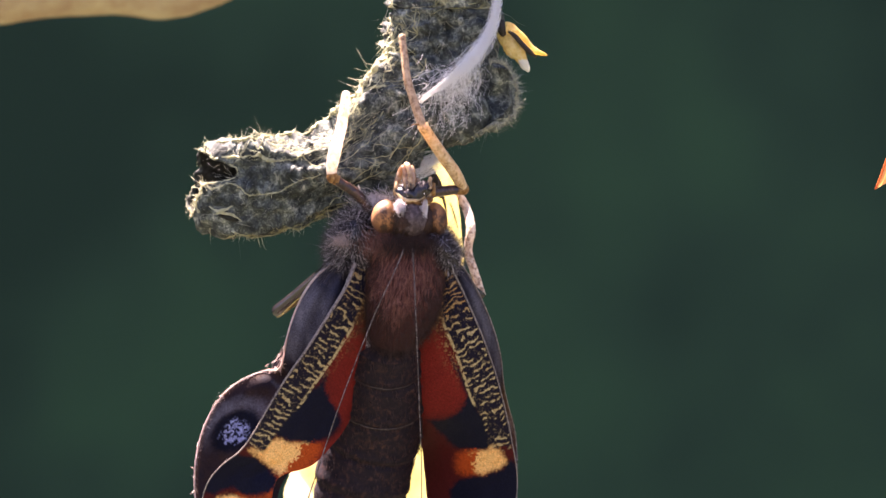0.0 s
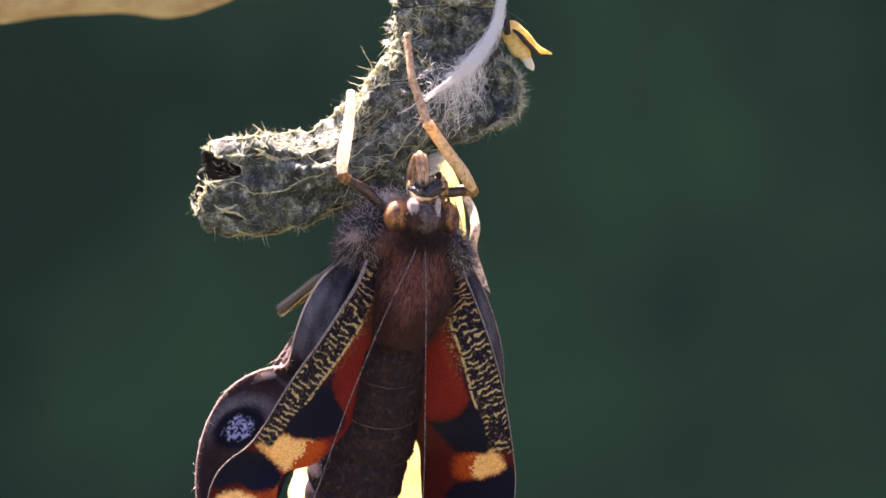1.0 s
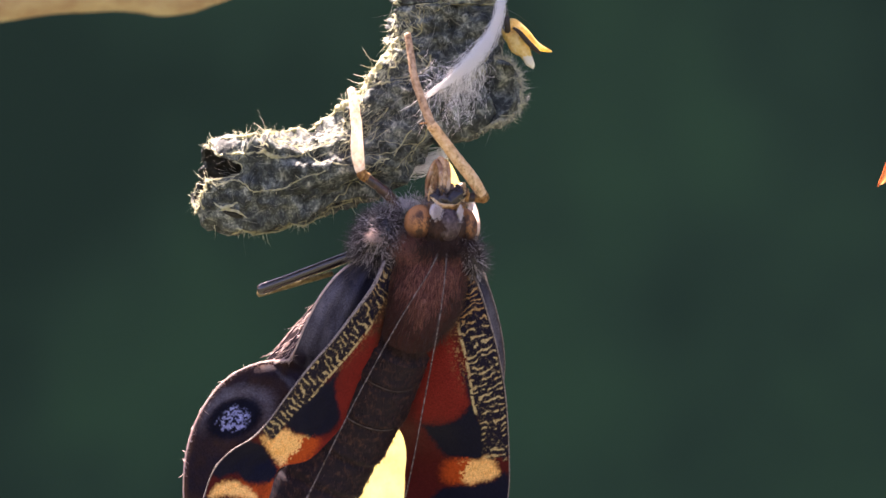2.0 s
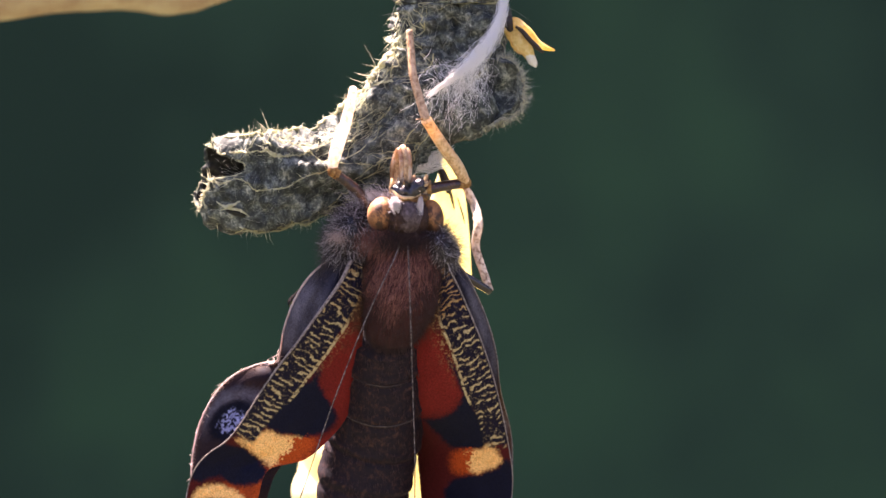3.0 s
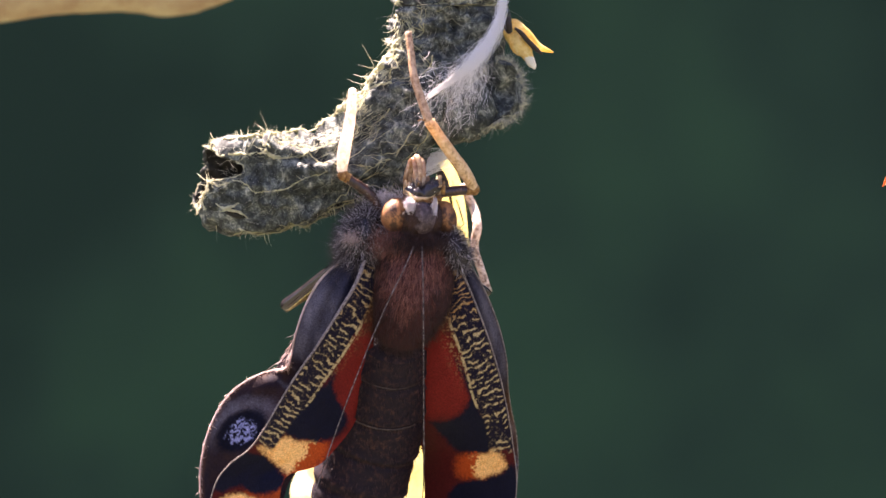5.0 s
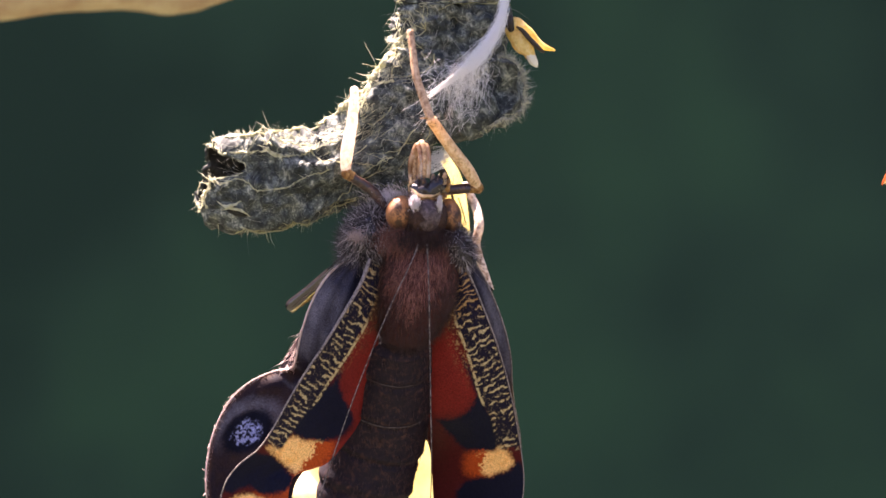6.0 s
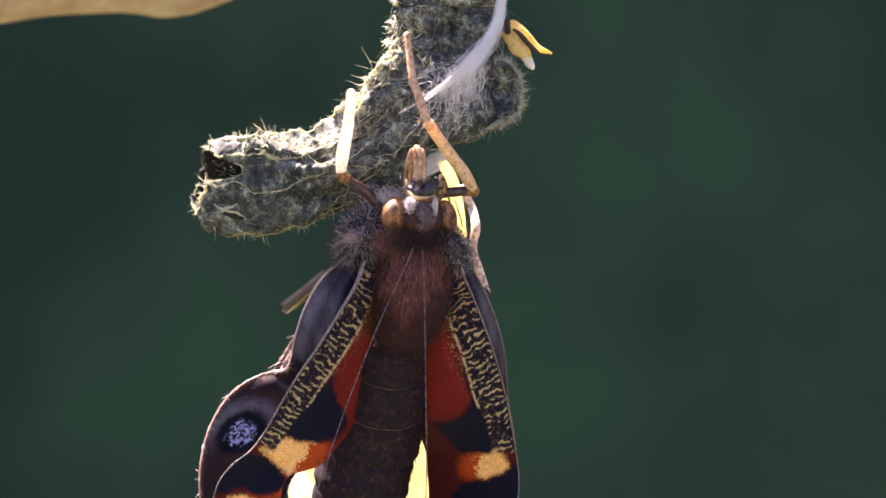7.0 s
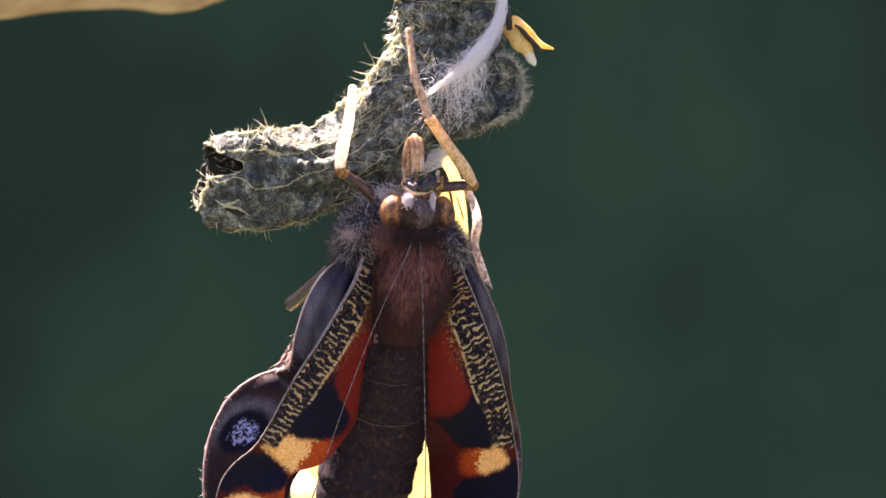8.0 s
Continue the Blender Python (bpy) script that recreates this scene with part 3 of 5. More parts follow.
def leaf_fur():
    parts = []
    rng = np.random.default_rng(31)
    def strew(count, w_lo, w_hi, a_lo, a_hi, long, rise, thin, thick, seed):
        w, a = rng.uniform(w_lo, w_hi, count), rng.uniform(a_lo, a_hi, count)
        p, out = leaf_point(w, a)
        ways = out * rise + rng.normal(0, 0.6, out.shape) * (1 - 0.5 * rise) - out * 0.0
        parts.append(bristles(p - out * 0.6, ways, np.minimum(rng.gamma(2.2, long / 2.2, count), 1.8 * long) + 3, rng.uniform(thin, thick, count), 0.4, seed))
    def felt(count, w_lo, w_hi, a_lo, a_hi, long, thin, thick, seed):
        w, a = rng.uniform(w_lo, w_hi, count), rng.uniform(a_lo, a_hi, count)
        p, out = leaf_point(w, a)
        on, _ = leaf_point(np.clip(w + 0.04, 0, 1), a)
        way = (on - p) * rng.choice([-1, 1], (count, 1))
        way /= np.linalg.norm(way, axis=1)[:, None]
        parts.append(bristles(p, way + out * 0.04 + rng.normal(0, 0.22, out.shape), np.minimum(rng.gamma(3, long / 3, count), 1.4 * long) + 4, rng.uniform(thin, thick, count), 0.9, seed))
    # grey down that lies on the skin
    felt(120, 0.03, 0.5, -1.3, 0.5, 16, 0.16, 0.35, 61)
    felt(300, 0.5, 0.98, -1.3, 1.0, 20, 0.18, 0.42, 64)
    felt(130, 0.05, 0.97, -1.4, 0.9, 26, 0.18, 0.42, 63)
    strew(130, 0.03, 0.97, -1.5, 1.2, 9, 0.7, 0.2, 0.4, 32)
    strew(420, 0.03, 0.97, -1.3, 0.95, 16, 0.12, 0.14, 0.32, 33)
    strew(260, 0.44, 0.62, -1.5, 0.6, 22, 0.1, 0.18, 0.4, 51)
    v, f = LOBE_SKIN
    p, nn = skin_points(v, f, 260, 37)
    nn = np.where((nn * (p - (866, 168, 90))).sum(1)[:, None] < 0, -nn, nn)
    parts.append(bristles(p, nn * 0.5 + rng.normal(0, 0.6, nn.shape), rng.gamma(2.0, 2.6, 260) + 3, rng.uniform(0.2, 0.45, 260), 1.0, 38))
    v, f, _ = MARGINS[10]
    p, nn = skin_points(v, f, 900, 39)
    away = p - (866, 165, 30)
    away /= np.linalg.norm(away, axis=1)[:, None]
    parts.append(bristles(p, away + rng.normal(0, 0.55, nn.shape), np.minimum(rng.gamma(2.0, 3.6, 900), 14) + 2, rng.uniform(0.2, 0.5, 900), 0.8, 40))
    v, f = joined(parts)
    tagged(mesh_of("leaf_down", spot(v), f, GREY_FUR, LEAF_THING, LEAF_THING["at"], "fine grey leaf hairs"), kind="stuff")
    parts.clear()
    # stiff pale hairs on the crest, the side rib and the hem
    felt(240, 0.12, 0.5, 0.5, 1.15, 18, 0.22, 0.5, 65)
    felt(130, 0.3, 0.5, 0.3, 1.0, 32, 0.25, 0.6, 66)
    felt(260, 0.48, 0.78, 0.85, 1.3, 16, 0.4, 1.0, 62)
    strew(34, 0.46, 0.80, 1.3, 1.8, 5, 0.6, 1.2, 2.6, 52)
    strew(9, 0.08, 0.46, 1.3, 1.8, 6, 0.6, 0.4, 0.8, 53)
    strew(30, 0.84, 0.97, 1.2, 1.8, 5, 0.6, 0.5, 1.0, 54)
    strew(160, 0.02, 0.5, 0.9, 1.9, 4, 0.4, 0.25, 0.5, 34)
    strew(90, 0.5, 0.85, 1.2, 2.0, 6, 0.6, 0.25, 0.5, 35)
    strew(26, 0.05, 0.5, -1.7, -1.2, 15, 0.9, 0.45, 0.85, 36)
    for v, f, k in MARGINS[:10]:
        count = (200, 150, 40, 90, 60, 110, 150, 60, 40, 160)[k]
        p, nn = skin_points(v, f, count, 410 + k)
        nn = nn * rng.choice([-1, 1], (count, 1)) + ((-0.1, 0.7, -0.1) if k == 6 else (-0.5, 0.1, -0.1) if k in (3, 9) else (-0.3, -0.5, -0.1))
        parts.append(bristles(p, nn + rng.normal(0, 0.5, nn.shape), np.minimum(rng.gamma(1.6, 3.2 if k != 6 else 4.4, count), 11) + 2.0, rng.uniform(0.28, 0.6, count), 0.6, 420 + k))
    v, f, _ = MARGINS[10]
    p, nn = skin_points(v, f, 260, 43)
    away = p - (866, 165, 30)
    away /= np.linalg.norm(away, axis=1)[:, None]
    parts.append(bristles(p, away + rng.normal(0, 0.7, nn.shape), np.minimum(rng.gamma(2.0, 3.0, 260), 11) + 2, rng.uniform(0.4, 0.9, 260), 0.9, 44))
    v, f = joined(parts)
    ob = mesh_of("leaf_hairs", spot(v), f, LEAF_HAIR, LEAF_THING, LEAF_THING["at"], "stiff pale stinging hairs")
    tagged(ob, kind="stuff")


leaf_fur()


def silk_pad():
    pad = thing("silk_pad", (884, 0, 0), "white spun silk strands stretched over the leaf", "silk")
    rng = np.random.default_rng(9)
    strands = []
    # the dense cord from the edge of the leaf down to its middle
    spine = curve_through([(892, -30, 40, 5), (885, 20, 30, 6), (873, 58, 22, 9), (849, 96, 2, 11), (815, 130, -14, 8), (786, 152, -18, 5), (752, 176, -14, 4)], 120)
    for q in range(420):
        start = int(rng.integers(0, 78) * (rng.random() > 0.35))
        end = min(119, start + int(rng.integers(26, 90)))
        k = np.arange(start, end, 3)
        a, b = (np.clip(rng.standard_t(4, 2), -2.6, 2.6) * loose for loose in (0.55, 0.75))
        u = ((k - start) / (end - start))[:, None]
        off = (a * (1 - u) + b * u) * spine[k, 3:4]
        ripple = np.stack([layers(k / 4.0 + q * 3.7, k * 0.0 + q + m, 171 + m) - 0.5 for m in range(3)], -1) * (9, 9, 7) - (0, 0, 7)
        line = spine[k, :3] + np.c_[off[:, 0], off[:, 1] * 0.7, 0.5 * off[:, 0] - 1.5 * np.abs(off[:, 1])] + ripple
        r = rng.uniform(0.14, 0.42)
        strands.append(rope(np.c_[line, np.linspace(r, r * 0.6, len(k))], len(k), 4))
    # thinner threads that fan out below it
    for q in range(260):
        u = rng.random()
        p = np.array([800 + 52 * u, 140 - 42 * u, -12.0]) + rng.normal(0, 5, 3)
        e = p + np.array([-18 + 8 * u, 62 + rng.uniform(-54, 22), 4.0]) + rng.normal(0, 18, 3) * (1, 1, 0.3)
        w, x = rng.normal(0, 1, 3) * (11, 10, 6), rng.normal(0, 1, 3) * (9, 9, 6)
        strands.append(rope([(*p, 0.17), (*(p * .67 + e * .33 + w), 0.16), (*(p * .33 + e * .67 + x), 0.14), (*e, 0.09)], 14, 4))
    # loose wisps over the leaf, and the tuft that ties the hem
    for q in range(110):
        p = np.array([rng.uniform(740, 850), rng.uniform(110, 225), -16.0])
        e = p + (rng.normal(-6, 18), rng.normal(14, 18), rng.normal(0, 5))
        w = rng.normal(0, 1, 3) * (9, 9, 4)
        strands.append(rope([(*p, 0.22), (*((p + e) / 2 + w), 0.22), (*e, 0.14)], 10, 4))
    for q in range(130):
        u = rng.random()
        p = np.array([792 - 10 * u, 262 + 34 * u, 70.0]) + rng.normal(0, 5, 3)
        e = np.array([690 + 40 * rng.random(), 312 - 16 * u, 64.0]) + rng.normal(0, 5, 3)
        w = rng.normal(0, 1, 3) * (9, 9, 4)
        strands.append(rope([(*p, 0.35), (*((p + e) / 2 + w), 0.35), (*e, 0.18)], 12, 4))
    v, f = joined(strands)
    tagged(mesh_of("silk", spot(v), f, SILK, pad, pad["at"]), kind="stuff")
    return pad


silk_pad()


def husk():
    h = thing("husk", (895, 45, 60), "small yellow husk with a black stripe and pale tip", "husk")
    worn = lambda u, g: (0.75 + 0.25 * np.abs(np.cos(g))) * (1 + 0.35 * (layers(u * 6, np.cos(g) * 2 + 3, 43) - 0.5))
    v1 = rope([(892, 44, 70, 9), (908, 45, 66, 12), (930, 62, 62, 10), (952, 83, 60, 7), (978, 92, 60, 1.5)], 40, 16, worn)
    v2 = rope([(893, 52, 66, 8), (907, 66, 62, 14), (922, 84, 60, 15), (936, 104, 60, 8)], 40, 16, worn)
    mesh_of("upper_lobe", spot(v1[0]), v1[1], HUSK, h, h["at"])
    mesh_of("lower_lobe", spot(v2[0]), v2[1], HUSK, h, h["at"])
    s = rope([(909, 50, 48, 2), (920, 58, 46, 4), (932, 72, 45, 4.5), (946, 86, 47, 4.5), (958, 96, 52, 2)], 24, 8)
    mesh_of("stripe", spot(s[0]), s[1], HUSK_DARK, h, h["at"], "black stripe")
    s = rope([(898, 31, 46, 5), (896, 44, 42, 8), (900, 58, 44, 5)], 14, 8)
    mesh_of("stalk", spot(s[0]), s[1], HUSK_DARK, h, h["at"], "dark brown stalk end")
    s = rope([(928, 94, 58, 7), (936, 106, 58, 8), (942, 116, 58, 6), (945, 122, 58, 1.5)], 24, 12, worn)
    mesh_of("tip", spot(s[0]), s[1], HUSK_PALE, h, h["at"], "white tip")
    return h


husk()


def pupa():
    p = thing("chrysalis", (778, 285, 400), "empty pale yellow chrysalis shell lit through by the sun", "chrysalis")
    def shape(u, g):
        return 1 + 0.03 * np.sin(u * 70) * step(u, 0.3, 0.5) + 0.06 * (layers(u * 8, np.cos(g) * 2, 41) - 0.5)
    v, f = rope([(781, 272, 330, 6), (790, 326, 370, 25), (779, 420, 450, 50), (738, 545, 560, 100), (694, 715, 640, 146), (664, 880, 670, 166), (632, 1050, 670, 130), (616, 1170, 670, 30)],
                90, 48, shape)
    mesh_of("shell", spot(v), f, SHELL, p, p["at"])
    for line in ([(786, 318, 338, 2.0), (794, 346, 350, 3.0), (800, 372, 366, 1.4)], [(806, 352, 356, 1.2), (815, 380, 372, 1.8), (820, 400, 384, 0.8)]):
        c = rope(line, 16, 8)
        mesh_of("crack", spot(c[0]), c[1], HUSK_DARK, p, p["at"], "dark crack in the shell")
    s = rope([(770, 290, 250, 4), (782, 318, 262, 8), (790, 342, 282, 5)], 16, 8)
    mesh_of("rib", spot(s[0]), s[1], HUSK_DARK, p, p["at"], "dark seam")
    return p


pupa()


# ---- blurred things at the rim of the view ----
def dry_blade():
    b = thing("dry_blade", (-100, -60, -930), "tan withered grass blade, out of focus overhead", "grass blade")
    def flat(u, g):
        return 1 + 0.12 * (layers(u * 9, g * 0 + 1, 51) - 0.5) + 0.1 * (layers(u * 20, np.cos(g) * 2, 53) - 0.5)
    line = np.array([(-260, 4, 90), (-60, -18, 92), (120, -36, 90), (230, -44, 94), (345, -38, 94), (430, -68, 88), (540, -126, 80), (640, -196, 60)], float)
    near = 0.955
    line = np.c_[784 + (line[:, 0] - 784) * near, 441 + (line[:, 1] - 441) * near, np.full(8, -930.0), line[:, 2] * near]
    v, f = rope(line, 70, 24, flat)
    mesh_of("blade", spot(v), f, BLADE, b, b["at"])
    return b


dry_blade()


def orange_tip():
    b = thing("pointed_leaf", (1660, 120, 120), "dry orange pointed leaf tip fluttering in the wind", "leaf")
    c = curve_through([(1552, 331, 120), (1561, 309, 120), (1572, 279, 120), (1582, 250, 120), (1594, 210, 120), (1614, 150, 120), (1650, 60, 120)], 40)
    e = curve_through([(1552, 331, 120), (1578, 318, 117), (1612, 306, 112), (1660, 270, 112), (1700, 180, 116), (1720, 60, 120)], 40)
    w = np.linspace(0, 1, 12)
    g = c[:, None] * (1 - w[None, :, None]) + e[:, None] * w[None, :, None]
    g[..., 2] -= 14 * np.sin(np.pi * w)[None] * np.linspace(0, 1, 40)[:, None]
    g = np.stack([g, g + (0, 0, 3)], 0)
    v = g.reshape(-1, 3)
    f = []
    for s in range(2):
        for i in range(39):
            for j in range(11):
                k = s * 480 + i * 12 + j
                f.append([k, k + 1, k + 13, k + 12])
    mesh_of("blade", spot(v), f, LEAF_TIP, b, b["at"])
    r = rope(np.c_[c, np.linspace(1.5, 3.5, 40)], 40, 6)
    mesh_of("rim", spot(r[0]), r[1], LEAF_RIM, b, b["at"], "red-orange rim")
    return b


def seed_head():
    far = 1500
    b = thing("grass_head", (-10, 720, far), "tan feathery grass seed head blown past", "grass")
    rng = np.random.default_rng(77)
    for k in range(34):
        y = 600 + 6.2 * k
        side = 1 if k % 2 else -1
        out = (8 + 12 * math.sin(math.pi * (k + 2) / 37)) * rng.uniform(0.7, 1.2)
        line = [(-12, y + 14, far, 1.5), (-12 + side * out * 0.5, y, far + rng.normal(0, 6), 5), (-12 + side * out, y - 20, far + rng.normal(0, 8), 3.5), (-12 + side * out * 1.1, y - 40, far, 0.6)]
        s = rope(line, 10, 7)
        mesh_of("spikelet", spot(s[0]), s[1], SEED, b, b["at"])
    s = rope([(-30, 1200, far, 4), (-22, 1000, far, 4), (-12, 820, far, 4), (-12, 610, far, 2)], 30, 8)
    mesh_of("stem", spot(s[0]), s[1], SEED, b, b["at"])
    return b


ORANGE, GRASS = orange_tip(), seed_head()

# ---- the butterfly ----
FLY_AT = (720, 600, 0)
FLY = thing("butterfly", FLY_AT, "newly emerged dark butterfly with red wings, clinging to a leaf", "butterfly")
AT = FLY["at"]
BLACK, DUSK, RED, DEEP = np.array((0.0065, 0.0072, 0.018)), np.array((0.036, 0.034, 0.053)), np.array((0.145, 0.015, 0.012)), np.array((0.064, 0.009, 0.009))
GOLD, ORANGE_C, SAND = np.array((0.82, 0.46, 0.17)), np.array((0.38, 0.058, 0.011)), np.array((0.40, 0.32, 0.18))
BLUE, SMOKE, BROWN = np.array((0.26, 0.29, 0.50)), np.array((0.15, 0.142, 0.172)), np.array((0.10, 0.05, 0.032))


def mix(a, b, w):
    return a * (1 - w[..., None]) + b * w[..., None]


def blob(x, y, cx, cy, rx, ry, lean, soft, seed, wild=0.25, size=18.0, rag=0.2):
    """A patch with a ragged edge: 1 inside, 0 outside."""
    c, s = math.cos(radians(lean)), math.sin(radians(lean))
    px, py = ((x - cx) * c + (y - cy) * s) / rx, (-(x - cx) * s + (y - cy) * c) / ry
    r = np.sqrt(px ** 2 + py ** 2) + wild * (layers(x / size, y / size, seed, 3) - 0.5) * 2 + rag * (layers(x / 3.4 + y / 9, y / 3.0, seed + 3, 2) - 0.5)
    return 1 - step(r, 1 - soft, 1 + soft)


def near_line(x, y, line):
    """Distance from a curve, and how far along it."""
    line = np.asarray(line)[:, :2]
    run = np.r_[0, np.cumsum(np.linalg.norm(np.diff(line, axis=0), axis=1))]
    best, along = np.full(x.shape, 1e9), np.zeros(x.shape)
    for k in range(len(line)):
        d = np.hypot(x - line[k, 0], y - line[k, 1])
        hit = d < best
        best[hit], along[hit] = d[hit], run[k]
    return best, along


def wing_skin(name, lead, trail, paint, n=420, m=210, bulge=0.0, ripple=2.0, seed=0, label="", thick=2.0, rim=1.35, rim_mat=WING_RIM, taper=(1.3, 0.7)):
    """A wing between its leading and its trailing edge."""
    a, b = curve_through(lead, n), curve_through(trail, n)
    w = np.linspace(0, 1, m)
    g = a[:, None] * (1 - w[None, :, None]) + b[:, None] * w[None, :, None]
    uu, ww = np.meshgrid(np.linspace(0, 1, n), w, indexing="ij")
    g[..., 2] += bulge * np.sin(np.pi * ww) + ripple * np.sin(ww * 17 + uu * 5) * np.sin(np.pi * ww) + 5 * (layers(g[..., 0] / 40, g[..., 1] / 40, seed) - 0.5) * np.sin(np.pi * ww)
    x, y = g[..., 0], g[..., 1]
    dist, along = near_line(x, y, a)
    col = paint(x, y, dist, along, ww, uu)
    under = mix(np.broadcast_to(BLACK, col.shape), np.broadcast_to(BROWN * 0.6, col.shape), layers(x / 8, y / 30, seed + 5))
    v = np.vstack([g.reshape(-1, 3), (g + (0, 0, thick)).reshape(-1, 3)])
    i, j = np.meshgrid(np.arange(n - 1), np.arange(m - 1), indexing="ij")
    k = (i * m + j).ravel()
    top = np.stack([k, k + 1, k + m + 1, k + m], -1)
    f = np.vstack([top, top[:, ::-1] + n * m])
    edge = [q * m for q in range(n)] + [(n - 1) * m + q for q in range(1, m)] + [q * m + m - 1 for q in range(n - 2, -1, -1)] + list(range(m - 2, 0, -1))
    e = np.array(edge)
    f = np.vstack([f, np.stack([e, e + n * m, np.roll(e, -1) + n * m, np.roll(e, -1)], -1)])
    ob = mesh_of(name, spot(v), f, WING, FLY, AT, label, colours=np.vstack([col.reshape(-1, 3), under.reshape(-1, 3)]))
    r = rope(np.c_[a[::3], rim * (taper[1] + (taper[0] - taper[1]) * np.linspace(1, 0, len(a[::3])) ** 3)], len(a[::3]), 6)
    mesh_of("costal_vein", spot(r[0]), r[1], rim_mat, ob, AT, "pale raised leading vein")
    return ob, g


def patch(x, y, corners, soft, seed, wild=5.0, size=16.0, rag=3.0):
    """A patch with a smooth outline through its corners and a ragged, scaly edge: 1 inside, 0 outside."""
    line = curve_through([*corners, corners[0]], 70)
    px = x + wild * 2 * (layers(x / size, y / size, seed, 2) - 0.5) + rag * 2 * (grain(x / 2.6, y / 2.6, seed + 3) - 0.5)
    py = y + wild * 2 * (layers(x / size, y / size, seed + 1, 2) - 0.5) + rag * 2 * (grain(x / 2.6, y / 2.6, seed + 4) - 0.5)
    inside, far = np.zeros(x.shape, bool), np.full(x.shape, 1e9)
    for (ax, ay), (bx, by) in zip(line[:-1], line[1:]):
        wx, wy = bx - ax, by - ay
        t = np.clip(((px - ax) * wx + (py - ay) * wy) / (wx * wx + wy * wy + 1e-9), 0, 1)
        far = np.minimum(far, np.hypot(px - ax - t * wx, py - ay - t * wy))
        inside ^= ((ay > py) != (by > py)) & (px < ax + (py - ay) * wx / (by - ay if by != ay else 1e-9))
    return step(np.where(inside, far, -far), -soft, soft)


def front_pattern(spots):
    """The upper side of a front wing. spots: where its marks lie."""
    def paint(x, y, dist, along, w, u):
        flat = lambda c: np.broadcast_to(c, (*x.shape, 3))
        base = mix(flat(DEEP), flat(RED), np.clip(patch(x, y, spots["glow"], 16, 2, 6) * (0.75 + 0.5 * layers(x / 30, y / 30, 2)), 0, 1))
        root = 1 - step(along + 70 * (layers(x / 9, y / 9, 4) - 0.5), spots["root"], spots["root"] + 90)
        base = mix(base, flat(BROWN * 0.55), root)
        for corners in spots["ember"]:
            base = mix(base, flat(RED), patch(x, y, corners, 9, 7, 3, 12, 3))
        for corners in spots["orange"]:
            base = mix(base, flat(ORANGE_C), patch(x, y, corners, 13, 8, 3, 12, 4) * 0.95)
        for corners in spots["black"]:
            base = mix(base, flat(BLACK), patch(x, y, corners, 5, 6, 4, 16, 2.5))
        for corners in spots["gold"]:
            base = mix(base, flat(GOLD), patch(x, y, corners, 6, 9, 3, 12, 2.8))
            base = mix(base, flat(GOLD * (0.95, 0.72, 0.45)), patch(x, y, corners, 6, 9, 3, 12, 2.8) * step(layers(x / 7, y / 7, 10, 2), 0.5, 0.7) * 0.35)
        for corners in spots["fray"]:
            base = mix(base, flat(ORANGE_C), step(patch(x, y, corners, 14, 11, 3, 12, 3) + 0.9 * (grain(x / 3, y / 3, 12) - 0.5), 0.45, 0.62))
        wide = spots["band"] * (0.80 + 0.20 * step(along, 20, 120)) * (1 - 0.22 * step(along, spots["end"] - 130, spots["end"] - 40)) + 3 * (layers(x / 14, y / 14, 13) - 0.5)
        band = (1 - step(dist, wide - 3, wide + 2)) * (1 - step(along + 22 * (layers(x / 6, y / 6, 14) - 0.5), spots["end"] - 12, spots["end"] + 4))
        # crooked cream strokes across the leading edge, finer and rusty at the root
        fine = 1 - step(along, 60, 130)
        sway = 1.5 * (layers(x / 34, y / 34, 15, 2) - 0.5) + 0.8 * (layers(x / 10, y / 10, 19, 2) - 0.5)
        cross = np.sin(2 * np.pi * (along / (11.8 - 2 * fine) + sway - 0.012 * dist)) + 1.0 * (layers(x / 7, y / 7, 16, 2) - 0.5)
        broken = step(layers(x / 12, y / 12, 18, 2) + 0.3 * (grain(x / 5, y / 5, 17) - 0.5), 0.38, 0.48)
        worm = step(cross, 0.42, 0.8) * broken * step(dist, 1.5, 4.5)
        fleck = step(grain(x / 2.4, y / 2.4, 20), 0.72, 0.86) * 0.25
        cream = mix(flat(SAND), flat(SAND * (0.75, 0.5, 0.35)), np.clip(fine * spots["rust"] + 0.5 * step(grain(x / 3, y / 3, 23), 0.5, 0.9), 0, 1))
        inside = mix(flat(BLACK * (1.6, 1.2, 1.05)), cream, np.clip(worm + fleck, 0, 1))
        base = mix(base, inside, band)
        line = (1 - step(np.abs(dist - wide - 1), 1.4, 3.0)) * step(along, 75, 115) * (1 - step(along, spots["line"] - 12, spots["line"])) * step(grain(x / 4, y / 4, 22), 0.22, 0.42)
        base = mix(base, flat(SAND), line)
        dusting = step(grain(x / 2.4, y / 2.4, 25), 0.60, 0.8) * (1 - step(dist - wide, 3, spots["dust"])) * step(dist, wide - 3, wide) * (1 - step(along, 150, 240))
        return mix(base, flat(SAND * (0.65, 0.5, 0.4)), dusting * 0.75)
    return paint


